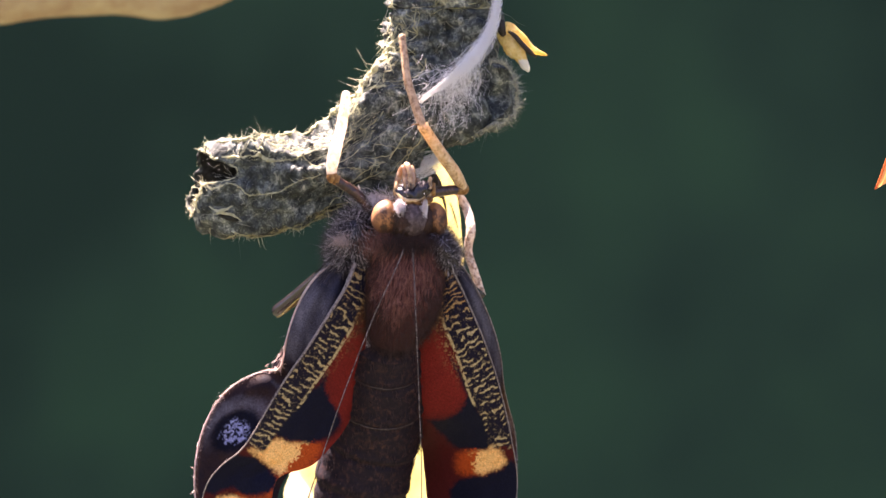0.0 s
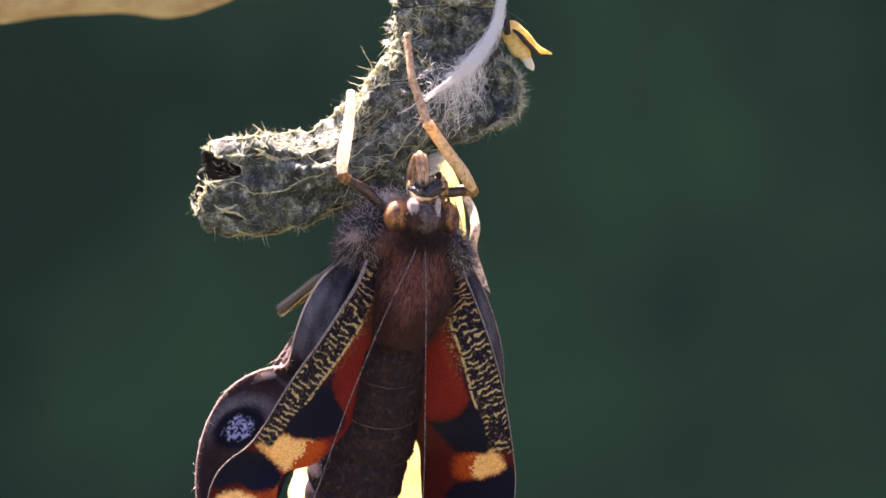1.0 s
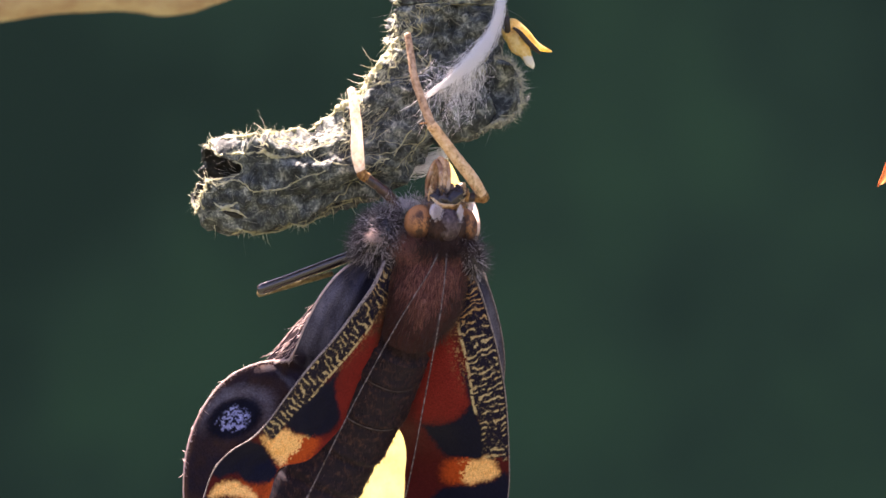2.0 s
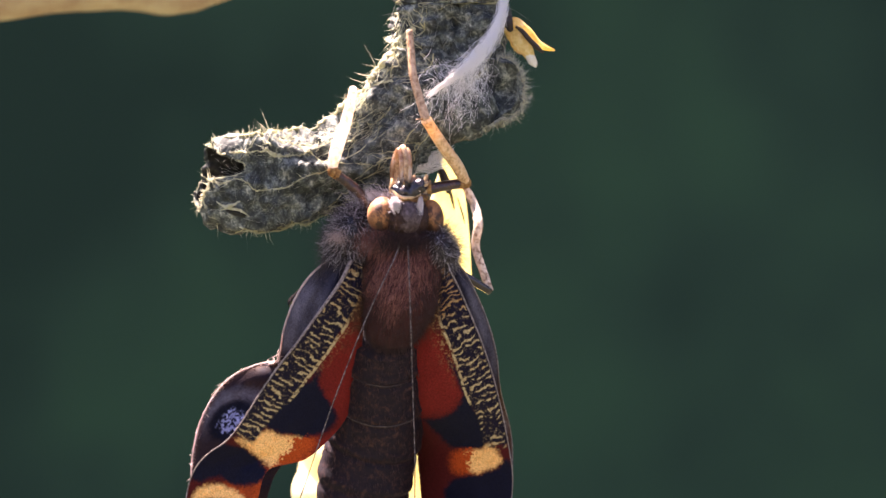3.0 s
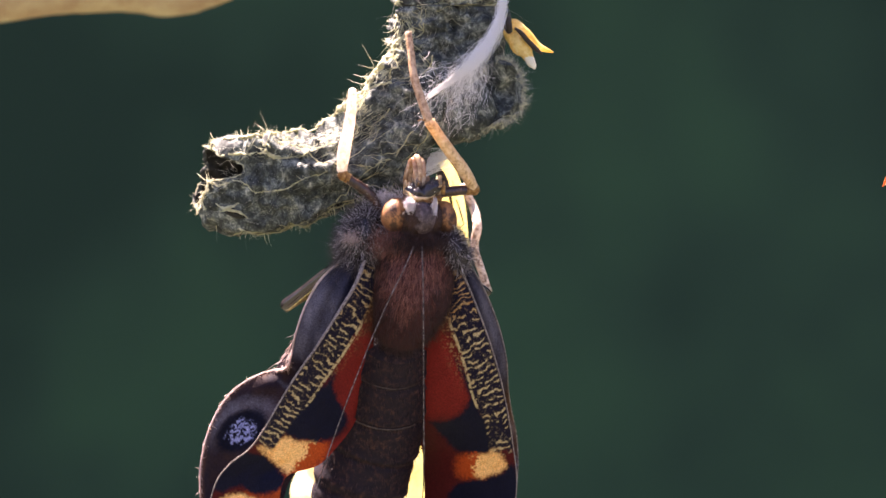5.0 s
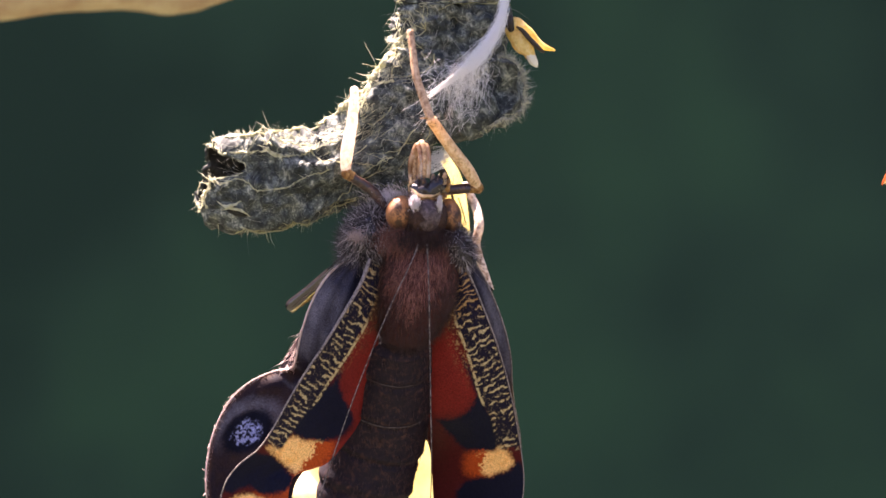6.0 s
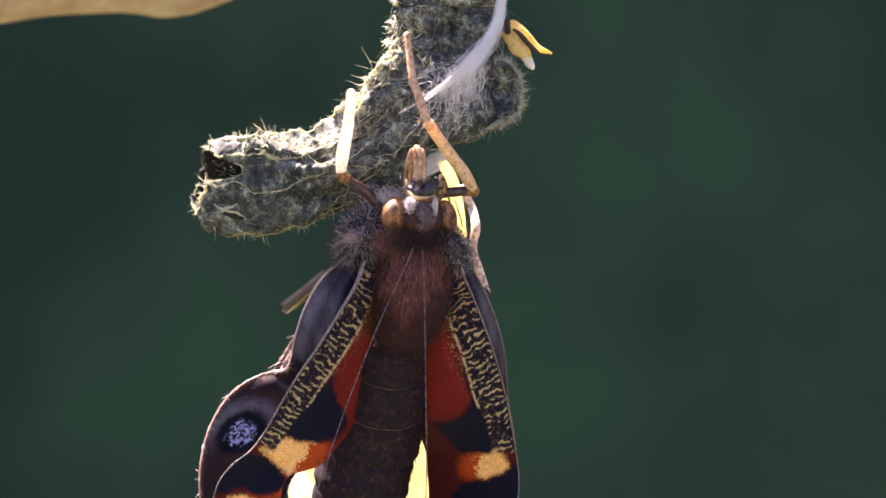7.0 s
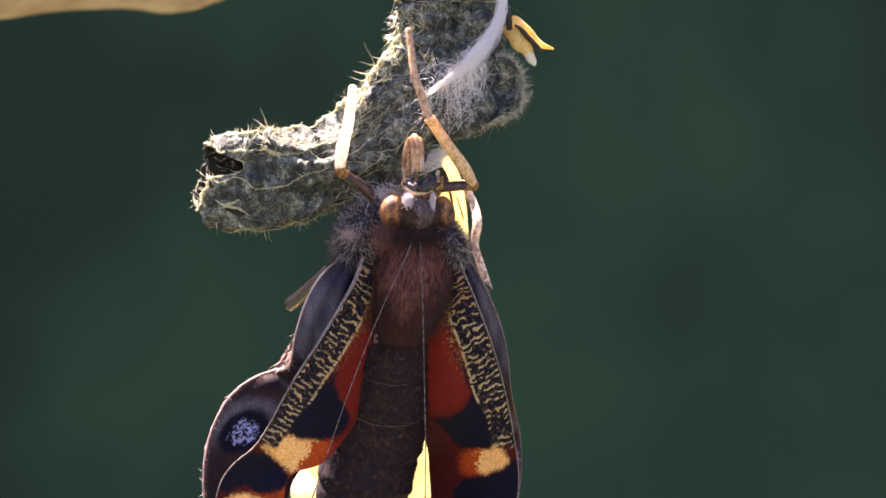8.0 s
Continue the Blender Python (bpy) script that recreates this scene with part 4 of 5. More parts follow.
LEFT_MARKS = dict(band=43, end=376, line=286, root=60, dust=20, rust=0.3, glow=[(650, 520), (660, 600), (646, 700), (622, 752), (600, 736), (584, 704), (592, 668), (612, 600)],
                  black=[[(562, 690), (580, 678), (592, 655), (590, 690), (604, 728), (612, 750), (596, 776), (556, 786), (520, 776), (505, 760), (530, 725)],
                         [(470, 806), (490, 830), (506, 850), (498, 870), (460, 876), (430, 864), (396, 872), (376, 860), (400, 820), (440, 800)], [(372, 905), (420, 912), (470, 912), (490, 960), (440, 1020), (380, 1000)]],
                  fray=[[(545, 788), (575, 790), (570, 815), (540, 838), (512, 846), (524, 828), (540, 808)]], ember=[[(556, 784), (600, 780), (622, 752), (646, 690), (642, 730), (620, 775), (590, 812), (548, 842)]],
                  orange=[[(536, 784), (562, 790), (578, 796), (564, 822), (538, 842), (508, 846)], [(492, 850), (512, 850), (500, 900), (490, 960), (476, 920)], [(440, 876), (476, 884), (470, 908), (440, 902)]],
                  gold=[[(462, 792), (492, 784), (508, 776), (530, 786), (556, 790), (546, 812), (524, 834), (510, 842), (488, 822)], [(396, 884), (420, 876), (448, 884), (470, 898), (458, 906), (420, 900), (386, 908)]])
RIGHT_MARKS = dict(band=54, end=356, line=272, root=50, dust=36, rust=0.8, glow=[(772, 560), (800, 610), (822, 660), (834, 706), (818, 738), (780, 748), (756, 740), (748, 690), (754, 620)],
                   black=[[(764, 754), (792, 752), (818, 738), (832, 714), (824, 676), (806, 634), (836, 680), (858, 735), (874, 760), (876, 800), (852, 808), (822, 808), (792, 786)],
                          [(800, 884), (826, 862), (860, 856), (894, 842), (916, 830), (930, 900), (900, 960), (840, 960), (806, 920)]],
                   fray=[[(826, 815), (850, 812), (848, 830), (840, 852), (824, 850)]], ember=[], orange=[[(816, 820), (838, 810), (862, 812), (860, 850), (834, 858), (816, 846)]], gold=[[(836, 816), (868, 810), (876, 798), (884, 790), (892, 810), (900, 834), (880, 846), (858, 853), (840, 844)]])
LEFT_ROOT, RIGHT_ROOT = (640, 470, -30), (806, 475, 5)
WINGS = [], []


def forewings():
    one, _ = wing_skin("forewing", [(646, 462, -30), (630, 505, -48), (600, 556, -62), (565, 612, -68), (530, 662, -68), (500, 711, -66), (472, 760, -64), (447, 794, -62),
                           (412, 822, -58), (388, 854, -52), (376, 900, -44), (372, 960, -36), (392, 1020, -30)],
              [(662, 470, -10), (664, 540, 10), (660, 610, 45), (650, 665, 80), (640, 715, 104), (622, 758, 110), (596, 794, 100), (562, 828, 74), (514, 843, 30), (501, 862, 14), (494, 900, 10), (480, 960, 4), (440, 1030, -6)],
              front_pattern(LEFT_MARKS), bulge=6, seed=1, rim=2.0, taper=(2.0, 0.6), label="red forewing with a yellow-flecked black leading edge")
    other, _ = wing_skin("forewing", [(806, 468, 0), (824, 496, 4), (846, 548, 10), (868, 606, 18), (886, 664, 34), (899, 718, 54), (909, 770, 76), (916, 815, 94), (920, 850, 104), (918, 892, 112), (905, 950, 120), (880, 1010, 124)],
              [(786, 474, 4), (768, 520, 22), (744, 572, 54), (722, 622, 92), (709, 668, 130), (706, 708, 160), (716, 748, 200), (740, 780, 240), (753, 815, 272), (756, 860, 292), (766, 930, 282), (820, 1010, 184)],
              front_pattern(RIGHT_MARKS), bulge=-6, seed=2, label="red forewing with a yellow-flecked black leading edge")
    WINGS[0].append(one), WINGS[1].append(other)


def hind_pattern(eye, split):
    def paint(x, y, dist, along, w, u):
        grey = mix(np.broadcast_to(SMOKE, (*x.shape, 3)), np.broadcast_to(DUSK, (*x.shape, 3)), layers(x / 14, y / 40, 61))
        dark = mix(np.broadcast_to(BLACK, grey.shape), np.broadcast_to(BROWN * 0.35, grey.shape), layers(x / 25, y / 25, 63))
        # shade near the root, painted into the grey
        grey = mix(grey, np.broadcast_to(BLACK * 1.8, grey.shape), 0.75 * (1 - step(along + 40 * (layers(x / 30, y / 30, 62) - 0.5), 25, 120)))
        # soft grey bands: a painted sheen on the dark part
        dark = mix(dark, np.broadcast_to(SMOKE * 0.42, grey.shape), 0.8 * step(layers((x + y) / 60, (y - 0.8 * x) / 22, 66), 0.45, 0.75) * (1 - step(y, split + 60, split + 120)))
        base = mix(grey, dark, step(y + 14 * (layers(x / 20, y / 20, 65) - 0.5), split - 30, split + 6))
        cx, cy, rx, ry, lean = eye
        ring = blob(x, y, cx, cy, rx * 2.6, ry * 2.4, lean, 0.35, 67, 0.06) * (1 - blob(x, y, cx, cy, rx * 2.1, ry * 1.95, lean, 0.3, 68, 0.06))
        base = mix(base, np.broadcast_to(SMOKE * 0.9, base.shape), ring * step(cy - y + 20, -30, 40) * 0.9)
        pupil = blob(x, y, cx, cy, rx * 1.9, ry * 1.7, lean, 0.2, 69, 0.05)
        base = mix(base, np.broadcast_to(BLACK * 0.6, base.shape), pupil)
        flakes = blob(x, y, cx, cy, rx, ry, lean, 0.22, 71, 0.35, 9) * step(layers(x / 3.2, y / 3.2, 73, 2), 0.40, 0.62)
        base = mix(base, np.broadcast_to(BLUE, base.shape), flakes * (0.6 + 0.6 * grain(x / 4, y / 4, 75)).clip(0, 1))
        hem = 1 - step(dist, 2, 11)
        return mix(base, np.broadcast_to(BROWN * 1.1, base.shape), hem * 0.5 * step(y, split - 10, split + 20))
    return paint


def hindwings():
    one, _ = wing_skin("hindwing", [(612, 462, 0), (585, 478, 0), (560, 506, 0), (538, 548, 4), (522, 596, 16), (513, 636, 40), (503, 655, 60), (478, 660, 92), (440, 674, 94), (404, 700, 98), (378, 736, 102), (359, 780, 108), (349, 830, 112), (348, 880, 114), (358, 940, 116), (390, 990, 116)],
              [(640, 470, 0), (640, 500, 4), (636, 540, 10), (628, 590, 30), (616, 640, 48), (604, 680, 52), (592, 710, 56), (580, 740, 60), (566, 770, 62), (550, 800, 64), (530, 830, 66), (510, 860, 70), (500, 890, 76), (490, 920, 84), (470, 960, 92), (430, 1000, 106)],
              hind_pattern((424, 769, 27, 19, -34), 648), bulge=-12, ripple=2.5, seed=3, rim=1.9, rim_mat=FAWN_HAIR, label="grey and black hindwing with a blue eyespot")
    other, _ = wing_skin("hindwing", [(812, 452, 20), (842, 486, 36), (868, 540, 56), (886, 592, 76), (896, 640, 96), (899, 690, 130), (904, 730, 190), (912, 770, 238), (916, 810, 258), (915, 860, 266), (905, 920, 270), (880, 980, 260)],
              [(790, 470, 30), (800, 520, 50), (806, 570, 74), (812, 620, 104), (818, 665, 136), (824, 710, 170), (832, 750, 204), (840, 790, 232), (846, 830, 252), (846, 870, 262), (840, 920, 268), (840, 980, 268)],
              hind_pattern((893, 836, 20, 32, 10), 690), bulge=-6, ripple=2.0, seed=4, label="grey and black hindwing with a blue eyespot")
    # the hairy fold of the hindwing against the body
    def plush(x, y, dist, along, w, u):
        streak = layers(along / 60 + w * 2, (x + y) / 5.0, 81)
        return mix(np.broadcast_to(BLACK, (*x.shape, 3)), np.broadcast_to(np.array((0.16, 0.11, 0.10)), (*x.shape, 3)), step(streak, 0.35, 0.75))
    ob, g = wing_skin("wing_fold", [(598, 480, 90), (557, 538, 130), (527, 583, 150), (502, 623, 165), (480, 658, 175), (468, 700, 180)],
                      [(640, 520, 60), (630, 580, 90), (620, 630, 110), (600, 680, 120), (570, 720, 130), (530, 760, 140)], plush, n=70, m=50, bulge=-8, seed=6, label="brown hairy inner fold of the hindwing", rim=1.0)
    rng = np.random.default_rng(83)
    pick = rng.integers(0, 70, 420), rng.integers(0, 30, 420)
    p = g[pick]
    ways = np.tile((-0.62, 0.75, -0.2), (420, 1)) + rng.normal(0, 0.25, (420, 3))
    v, f = bristles(p, ways, rng.uniform(14, 34, 420), rng.uniform(0.3, 0.65, 420), 0.2, 85)
    tagged(mesh_of("fold_hairs", spot(v), f, FAWN_HAIR, ob, AT), kind="stuff")
    # fine fringe along the outer border
    rng = np.random.default_rng(87)
    line = curve_through([(513, 640, 44), (503, 655, 60), (478, 660, 92), (440, 674, 94), (404, 700, 98), (378, 736, 102), (359, 780, 108), (349, 830, 112), (348, 880, 114)], 700)
    way = np.gradient(line, axis=0)
    out = np.c_[way[:, 1], -way[:, 0], np.zeros(700)] + rng.normal(0, 0.4, (700, 3))
    v, f = bristles(line, out, rng.uniform(4, 11, 700), rng.uniform(0.4, 0.9, 700), 0.3, 88)
    tagged(mesh_of("border_fringe", spot(v), f, FAWN_HAIR, one, AT), kind="stuff")
    WINGS[0].extend((one, ob)), WINGS[1].append(other)


forewings()
hindwings()


def trunk():
    v, f = rope([(745, 395, 20, 40), (742, 430, 26, 62), (735, 475, 32, 75), (724, 525, 38, 74), (712, 568, 48, 58), (703, 598, 66, 44)], 60, 48,
                lambda u, g: 1 + 0.05 * (layers(u * 12, np.cos(g) * 3, 91) - 0.5))
    thorax = mesh_of("thorax", spot(v), f, BODY, FLY, AT, "red-brown downy thorax")
    rng = np.random.default_rng(93)
    mid = np.array([725, 520, 42.])
    front = lambda p, nn: 1.0 * (p[:, 2] < 60)
    p, nn = skin_points(v, f, 13000, 94, front)
    nn = np.where(((p - mid) * nn).sum(1)[:, None] < 0, -nn, nn)
    ways = nn * 0.35 + (-0.12, 1.0, 0) + rng.normal(0, 0.22, nn.shape)
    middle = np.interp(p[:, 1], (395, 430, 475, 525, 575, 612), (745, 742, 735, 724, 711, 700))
    # shading of the sides and lower end, put into darker hair colour
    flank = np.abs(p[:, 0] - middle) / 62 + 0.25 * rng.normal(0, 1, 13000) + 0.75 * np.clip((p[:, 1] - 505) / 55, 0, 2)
    long = rng.uniform(7, 22, 13000) * np.where(p[:, 1] > 560, rng.uniform(0.3, 1.5, 13000), 1)
    for name, who, mat in (("thorax_hairs", flank < 0.8, BODY_HAIR), ("shaded_hairs", flank >= 0.8, SIDE_HAIR)):
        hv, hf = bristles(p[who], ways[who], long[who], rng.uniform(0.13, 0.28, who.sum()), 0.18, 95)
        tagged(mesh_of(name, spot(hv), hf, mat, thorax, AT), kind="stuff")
    # black shaggy shoulders
    for name, (x, y, d, rx, ry, rd, lean), count, seed in (("shoulder", (640, 424, 14, 38, 58, 44, 22), 4600, 96), ("shoulder", (800, 440, 14, 24, 44, 40, -28), 1700, 97)):
        sv, sf = ball(x, y, d, rx, ry, rd, 22, 30, lean, 0.15, seed)
        ob = mesh_of(name, spot(sv), sf, BLACK_SKIN, FLY, AT, "shaggy black shoulder")
        p, nn = skin_points(sv, sf, count, seed)
        nn = np.where(((p - (x, y, d)) * nn).sum(1)[:, None] < 0, -nn, nn)
        ways = nn * 0.9 + (-0.1, 0.45, 0) + rng.normal(0, 0.4, nn.shape)
        hv, hf = bristles(p, ways, rng.uniform(8, 32, count), rng.uniform(0.22, 0.5, count), 0.4, seed + 10)
        tagged(mesh_of("shoulder_hairs", spot(hv), hf, BLACK_HAIR, ob, AT), kind="stuff")
        # near-white hairs among the black ones imitate sun glints by their colour
        fair = nn[:, 2] < 0.2
        q = np.where(fair)[0][: count // 5]
        hv, hf = bristles(p[q], ways[q], rng.uniform(8, 20, len(q)), rng.uniform(0.35, 0.75, len(q)), 0.4, seed + 12)
        tagged(mesh_of("glint_hairs", spot(hv), hf, GREY_HAIR, ob, AT), kind="stuff")


trunk()


def shoulder_spot():
    rng = np.random.default_rng(151)
    n = 420
    p = np.c_[624 + rng.normal(0, 8, n), 420 + rng.normal(0, 6, n), -32 + rng.normal(0, 4, n)]
    v, f = bristles(p, np.tile((-0.1, 0.6, -0.6), (n, 1)) + rng.normal(0, 0.4, (n, 3)), rng.uniform(5, 15, n), rng.uniform(0.25, 0.5, n), 0.4, 152)
    w = rng.random((900, 1))
    q = np.array((622, 432, 10.0)) * (1 - w) + np.array((588, 492, 0.0)) * w + rng.normal(0, 5, (900, 3))
    hv, hf = bristles(q, np.tile((-0.55, 0.8, -0.1), (900, 1)) + rng.normal(0, 0.25, (900, 3)), rng.uniform(10, 30, 900), rng.uniform(0.15, 0.35, 900), 0.3, 153)
    tagged(mesh_of("wing_root_hairs", spot(hv), hf, BLACK_HAIR, FLY, AT, "black hairs at the wing root"), kind="stuff")
    tagged(mesh_of("fawn_shoulder_tuft", spot(v), f, FAWN_HAIR, FLY, AT, "fawn hairs on the shoulder"), kind="stuff")


shoulder_spot()


ABD_PIVOT = (690, 625, 100)


def belly():
    pieces = [(694, 600, 84, 66), (685, 640, 118, 74), (677, 690, 156, 82), (664, 756, 200, 85), (648, 815, 226, 85), (631, 885, 242, 85), (626, 950, 250, 76), (630, 1020, 254, 55), (626, 1070, 256, 20)]
    cuts = [0, 19, 46, 74, 98, 122, 142]
    body = None
    def skin(u, g):
        ring = 0
        for k in cuts[1:]:
            ring = ring - 0.045 * np.exp(-((u * 159 - k) / 2.0) ** 2) + 0.03 * np.exp(-((u * 159 - k + 5) / 3.5) ** 2)
        return 1 + ring + 0.03 * (layers(u * 20, np.cos(g) * 4, 101) - 0.5)
    v, f = rope(pieces, 160, 56, skin)
    body = mesh_of("abdomen", spot(v), f, ABDOMEN, FLY, spot(ABD_PIVOT), "dark brown scaly ringed abdomen")
    rng = np.random.default_rng(103)
    rings = v[:160 * 56].reshape(160, 56, 3)
    nearest = rings[np.arange(160), rings[:, :, 2].argmin(1)]
    for y, wide in ((688, 0.8), (760, 1.4)):
        ring = rings[np.argmin(np.abs(nearest[:, 1] - y))]
        middle = ring.mean(0)
        arc = ring[ring[:, 2] < middle[2] - 38]
        arc = arc[np.argsort(arc[:, 0])]
        arc = middle + (arc - middle) * 1.02
        r = rope(np.c_[arc, wide * np.sin(np.linspace(0.3, np.pi - 0.3, len(arc)))], 60, 6)
        mesh_of("segment_edge", spot(r[0]), r[1], PALE_RING, body, spot(ABD_PIVOT), "pale hind edge of a body ring")
    p, nn = skin_points(v, f, 1500, 104, lambda p, n2: 1.0 * (p[:, 2] < 230) * (p[:, 1] < 960))
    ways = nn * 0.2 + (0, 1, -0.15) + rng.normal(0, 0.2, nn.shape)
    hv, hf = bristles(p, ways, rng.uniform(5, 12, 1500), rng.uniform(0.4, 0.9, 1500), 0.2, 105)
    tagged(mesh_of("abdomen_down", spot(hv), hf, SIDE_HAIR, body, spot(ABD_PIVOT)), kind="stuff")
    return body


BELLY = belly()

PROB_AT = (736, 322, -20)
HEAD_AT = (744, 412, 30)


def eye_colours(p, middle, size):
    """Amber above, dusky below and to the right as shade put into the colour, with a dark false pupil and fine rays."""
    q = (p - middle) / size
    ang = np.arctan2(q[:, 1] - 0.1, q[:, 0] - 0.15)
    away = np.hypot(q[:, 0] - 0.15, q[:, 1] - 0.1)
    cells = layers(ang * 2.6 + 8, away * 3.2 + 4, 141, 2)
    amber, shaded, pit = (np.broadcast_to(np.array(c), p.shape) for c in ((0.34, 0.142, 0.05), (0.075, 0.03, 0.016), (0.022, 0.010, 0.007)))
    col = mix(amber, shaded, np.clip(step(q[:, 1], 0.1, 0.9) + step(q[:, 0], 0.1, 0.8) * 0.6, 0, 1))
    return mix(col, pit, np.clip(step(cells, 0.40, 0.58) * (1 - step(away, 0.6, 1.05)) * 0.85, 0, 1))


def face():
    rng = np.random.default_rng(111)
    at = spot(HEAD_AT)
    sv, sf = ball(744, 386, -14, 46, 36, 46, 24, 32, 0, 0.08, 112)
    skull = mesh_of("head", spot(sv), sf, HEAD_SKIN, FLY, at, "dark brown furry head")
    for (x, y, d, rx, ry, rd, lean) in ((701, 380, -26, 26, 31, 31, 14), (789, 385, -4, 20, 31, 32, -8)):
        ev, ef = ball(x, y, d, rx, ry, rd, 40, 56, lean)
        mesh_of("compound_eye", spot(ev), ef, EYE, skull, at, "round amber-brown compound eye", colours=eye_colours(ev, np.array((x, y, d)), np.array((rx, ry, rd))))
    def tuft(name, x, y, d, rx, ry, count, way, mat, seed, lo=8, hi=20, thin=0.3, thick=0.6):
        p = np.c_[x + rng.normal(0, rx, count), y + rng.normal(0, ry, count), d + rng.normal(0, 4, count)]
        ways = np.tile(way, (count, 1)) + rng.normal(0, 0.35, (count, 3))
        v, f = bristles(p, ways, rng.uniform(lo, hi, count), rng.uniform(thin, thick, count), 0.3, seed)
        tagged(mesh_of(name, spot(v), f, mat, skull, at), kind="stuff")
    for (x, y, d, rx, ry, lean) in ((726, 364, -46, 10, 13, -10), (770, 366, -42, 5, 14, 6)):
        bv, bf = ball(x, y, d, rx, ry, 9, 18, 24, lean, 0.9, 119)
        mesh_of("pale_scale_patch", spot(bv), bf, PALE_SCALE, skull, at, "white scaly patch beside the eye")
    tuft("pale_tuft", 727, 364, -58, 4, 6, 700, (-0.1, -0.3, -1.0), PALE_SCALE, 113, 3, 7, 0.35, 0.65)
    tuft("pale_tuft", 770, 366, -53, 2, 7, 420, (-0.1, -0.3, -1.0), PALE_SCALE, 114, 3, 7, 0.35, 0.65)
    bv, bf = ball(749, 384, -44, 25, 29, 17, 26, 30, 0, 0.06, 125)
    mesh_of("brow", spot(bv), bf, FRONS, skull, at, "smooth dark purple-brown brow")
    tuft("brow_tuft", 748, 392, -56, 12, 14, 220, (0.0, 0.9, -0.2), SIDE_HAIR, 115, 6, 14, 0.18, 0.36)
    tuft("collar_tuft", 740, 424, -42, 32, 10, 1600, (0.0, 0.95, -0.25), SIDE_HAIR, 116, 8, 20, 0.2, 0.4)
    tuft("cheek_tuft", 686, 424, -34, 15, 12, 800, (-0.25, 0.9, -0.25), BODY_HAIR, 117, 6, 18, 0.2, 0.4)
    tuft("cheek_tuft", 786, 424, -14, 10, 10, 520, (0.2, 0.9, -0.25), SIDE_HAIR, 120, 6, 18, 0.2, 0.4)
    tuft("chin_tuft", 684, 352, 0, 20, 9, 900, (-0.5, -0.5, -0.2), GREY_HAIR, 118, 5, 14, 0.22, 0.45)
    tuft("chin_tuft", 738, 350, -36, 22, 4, 260, (0.0, -0.9, -0.3), DARK_HAIR, 122, 5, 14, 0.25, 0.5)
    # mouth parts above the head
    crisp = lambda u, g: 1 + 1.0 * (layers(u * 13, np.cos(g) * 3 + 3, 145) - 0.5)
    s = rope([(716, 346, -22, 3), (722, 334, -34, 7), (736, 342, -42, 10), (756, 338, -42, 12), (772, 328, -34, 11), (784, 322, -22, 5)], 50, 20, crisp)
    mesh_of("palp", spot(s[0]), s[1], BLACK_SKIN, skull, at, "black crumpled palp")
    s = rope([(716, 350, -24, 5), (734, 354, -38, 7), (758, 354, -40, 7), (782, 350, -30, 5)], 40, 14, crisp)
    mesh_of("lip", spot(s[0]), s[1], AMBER, skull, at, "amber lip")
    s = rope([(724, 324, -30, 2.5), (722, 338, -42, 3), (733, 348, -50, 3.2), (752, 351, -52, 2.6), (770, 344, -46, 2)], 40, 10, crisp)
    mesh_of("lip_edge", spot(s[0]), s[1], TAN, skull, at, "tan rim of the mouth")
    for k, (x, top, wide) in enumerate(((718, 318, 4), (730, 322, 6), (741, 316, 4), (756, 312, 5), (766, 314, 6), (777, 310, 5), (784, 320, 4))):
        s = rope([(x, 342, -28, wide), (x + 1, (342 + top) / 2, -36, wide), (x + 2 + k % 2, top, -32, wide * 0.5)], 18, 12, crisp)
        mesh_of("mouth_lobe", spot(s[0]), s[1], (TAN, BLACK_SKIN, AMBER, TONGUE, BLACK_SKIN, TAN, AMBER)[k], skull, at)
    tuft("palp_tuft", 752, 330, -40, 24, 6, 260, (0.0, -0.8, -0.3), BLACK_HAIR, 121, 5, 14, 0.25, 0.5)
    return skull


HEAD = face()


def tongue():
    """The half-coiled tongue: tubes side by side, bent over in a loop."""
    base = spot(PROB_AT)
    holder = None
    for k, dx in enumerate((-6, 1, 8)):
        x = PROB_AT[0] + dx
        low = 262 + 5 * abs(k - 1)
        loop = [(x - 10, 330, 0, 4.6), (x - 11, 302, -10, 5), (x - 6, low + 14, -20, 5), (x + 1, low, -28, 5), (x + 6, low + 12, -36, 4.8), (x + 7, 300, -38, 4.4), (x + 6, 324, -30, 3.8)]
        s = rope(loop, 60, 12, lambda u, g: 1 + 0.02 * np.sin(u * 210))
        ob = mesh_of("proboscis" if k == 0 else "proboscis_strand", spot(s[0]), s[1], (TONGUE, BROWN_LEG, TONGUE)[k], HEAD if holder is None else holder, base, "glossy tan coiled tongue" if k == 0 else "")
        holder = holder or ob
    return holder


TONGUE_PART = tongue()


FEELERS = []


def feelers():
    for line in ([(733, 436, -44, 2.0), (716, 476, -58, 1.05), (690, 530, -64, 1.05), (664, 590, -64, 1.05), (640, 650, -62, 1.05), (615, 715, -60, 1.05), (592, 780, -58, 1.05), (568, 850, -56, 1.05), (545, 915, -56, 2.2), (530, 960, -56, 5), (522, 985, -56, 4)],
                 [(748, 436, -44, 2.0), (750, 480, -58, 1.05), (752, 560, -62, 1.05), (753, 640, -50, 1.05), (754, 720, -36, 1.05), (755, 800, -24, 1.05), (754, 870, -14, 1.05), (752, 930, -10, 2.2), (751, 970, -10, 5), (751, 992, -10, 4)]):
        v, f = rope(line, 150, 8, lambda u, g: 1 + 0.12 * np.sin(u * 520))
        FEELERS.append(mesh_of("antenna", spot(v), f, FEELER, HEAD, spot(line[0][:3]), "thin grey ringed antenna"))


feelers()


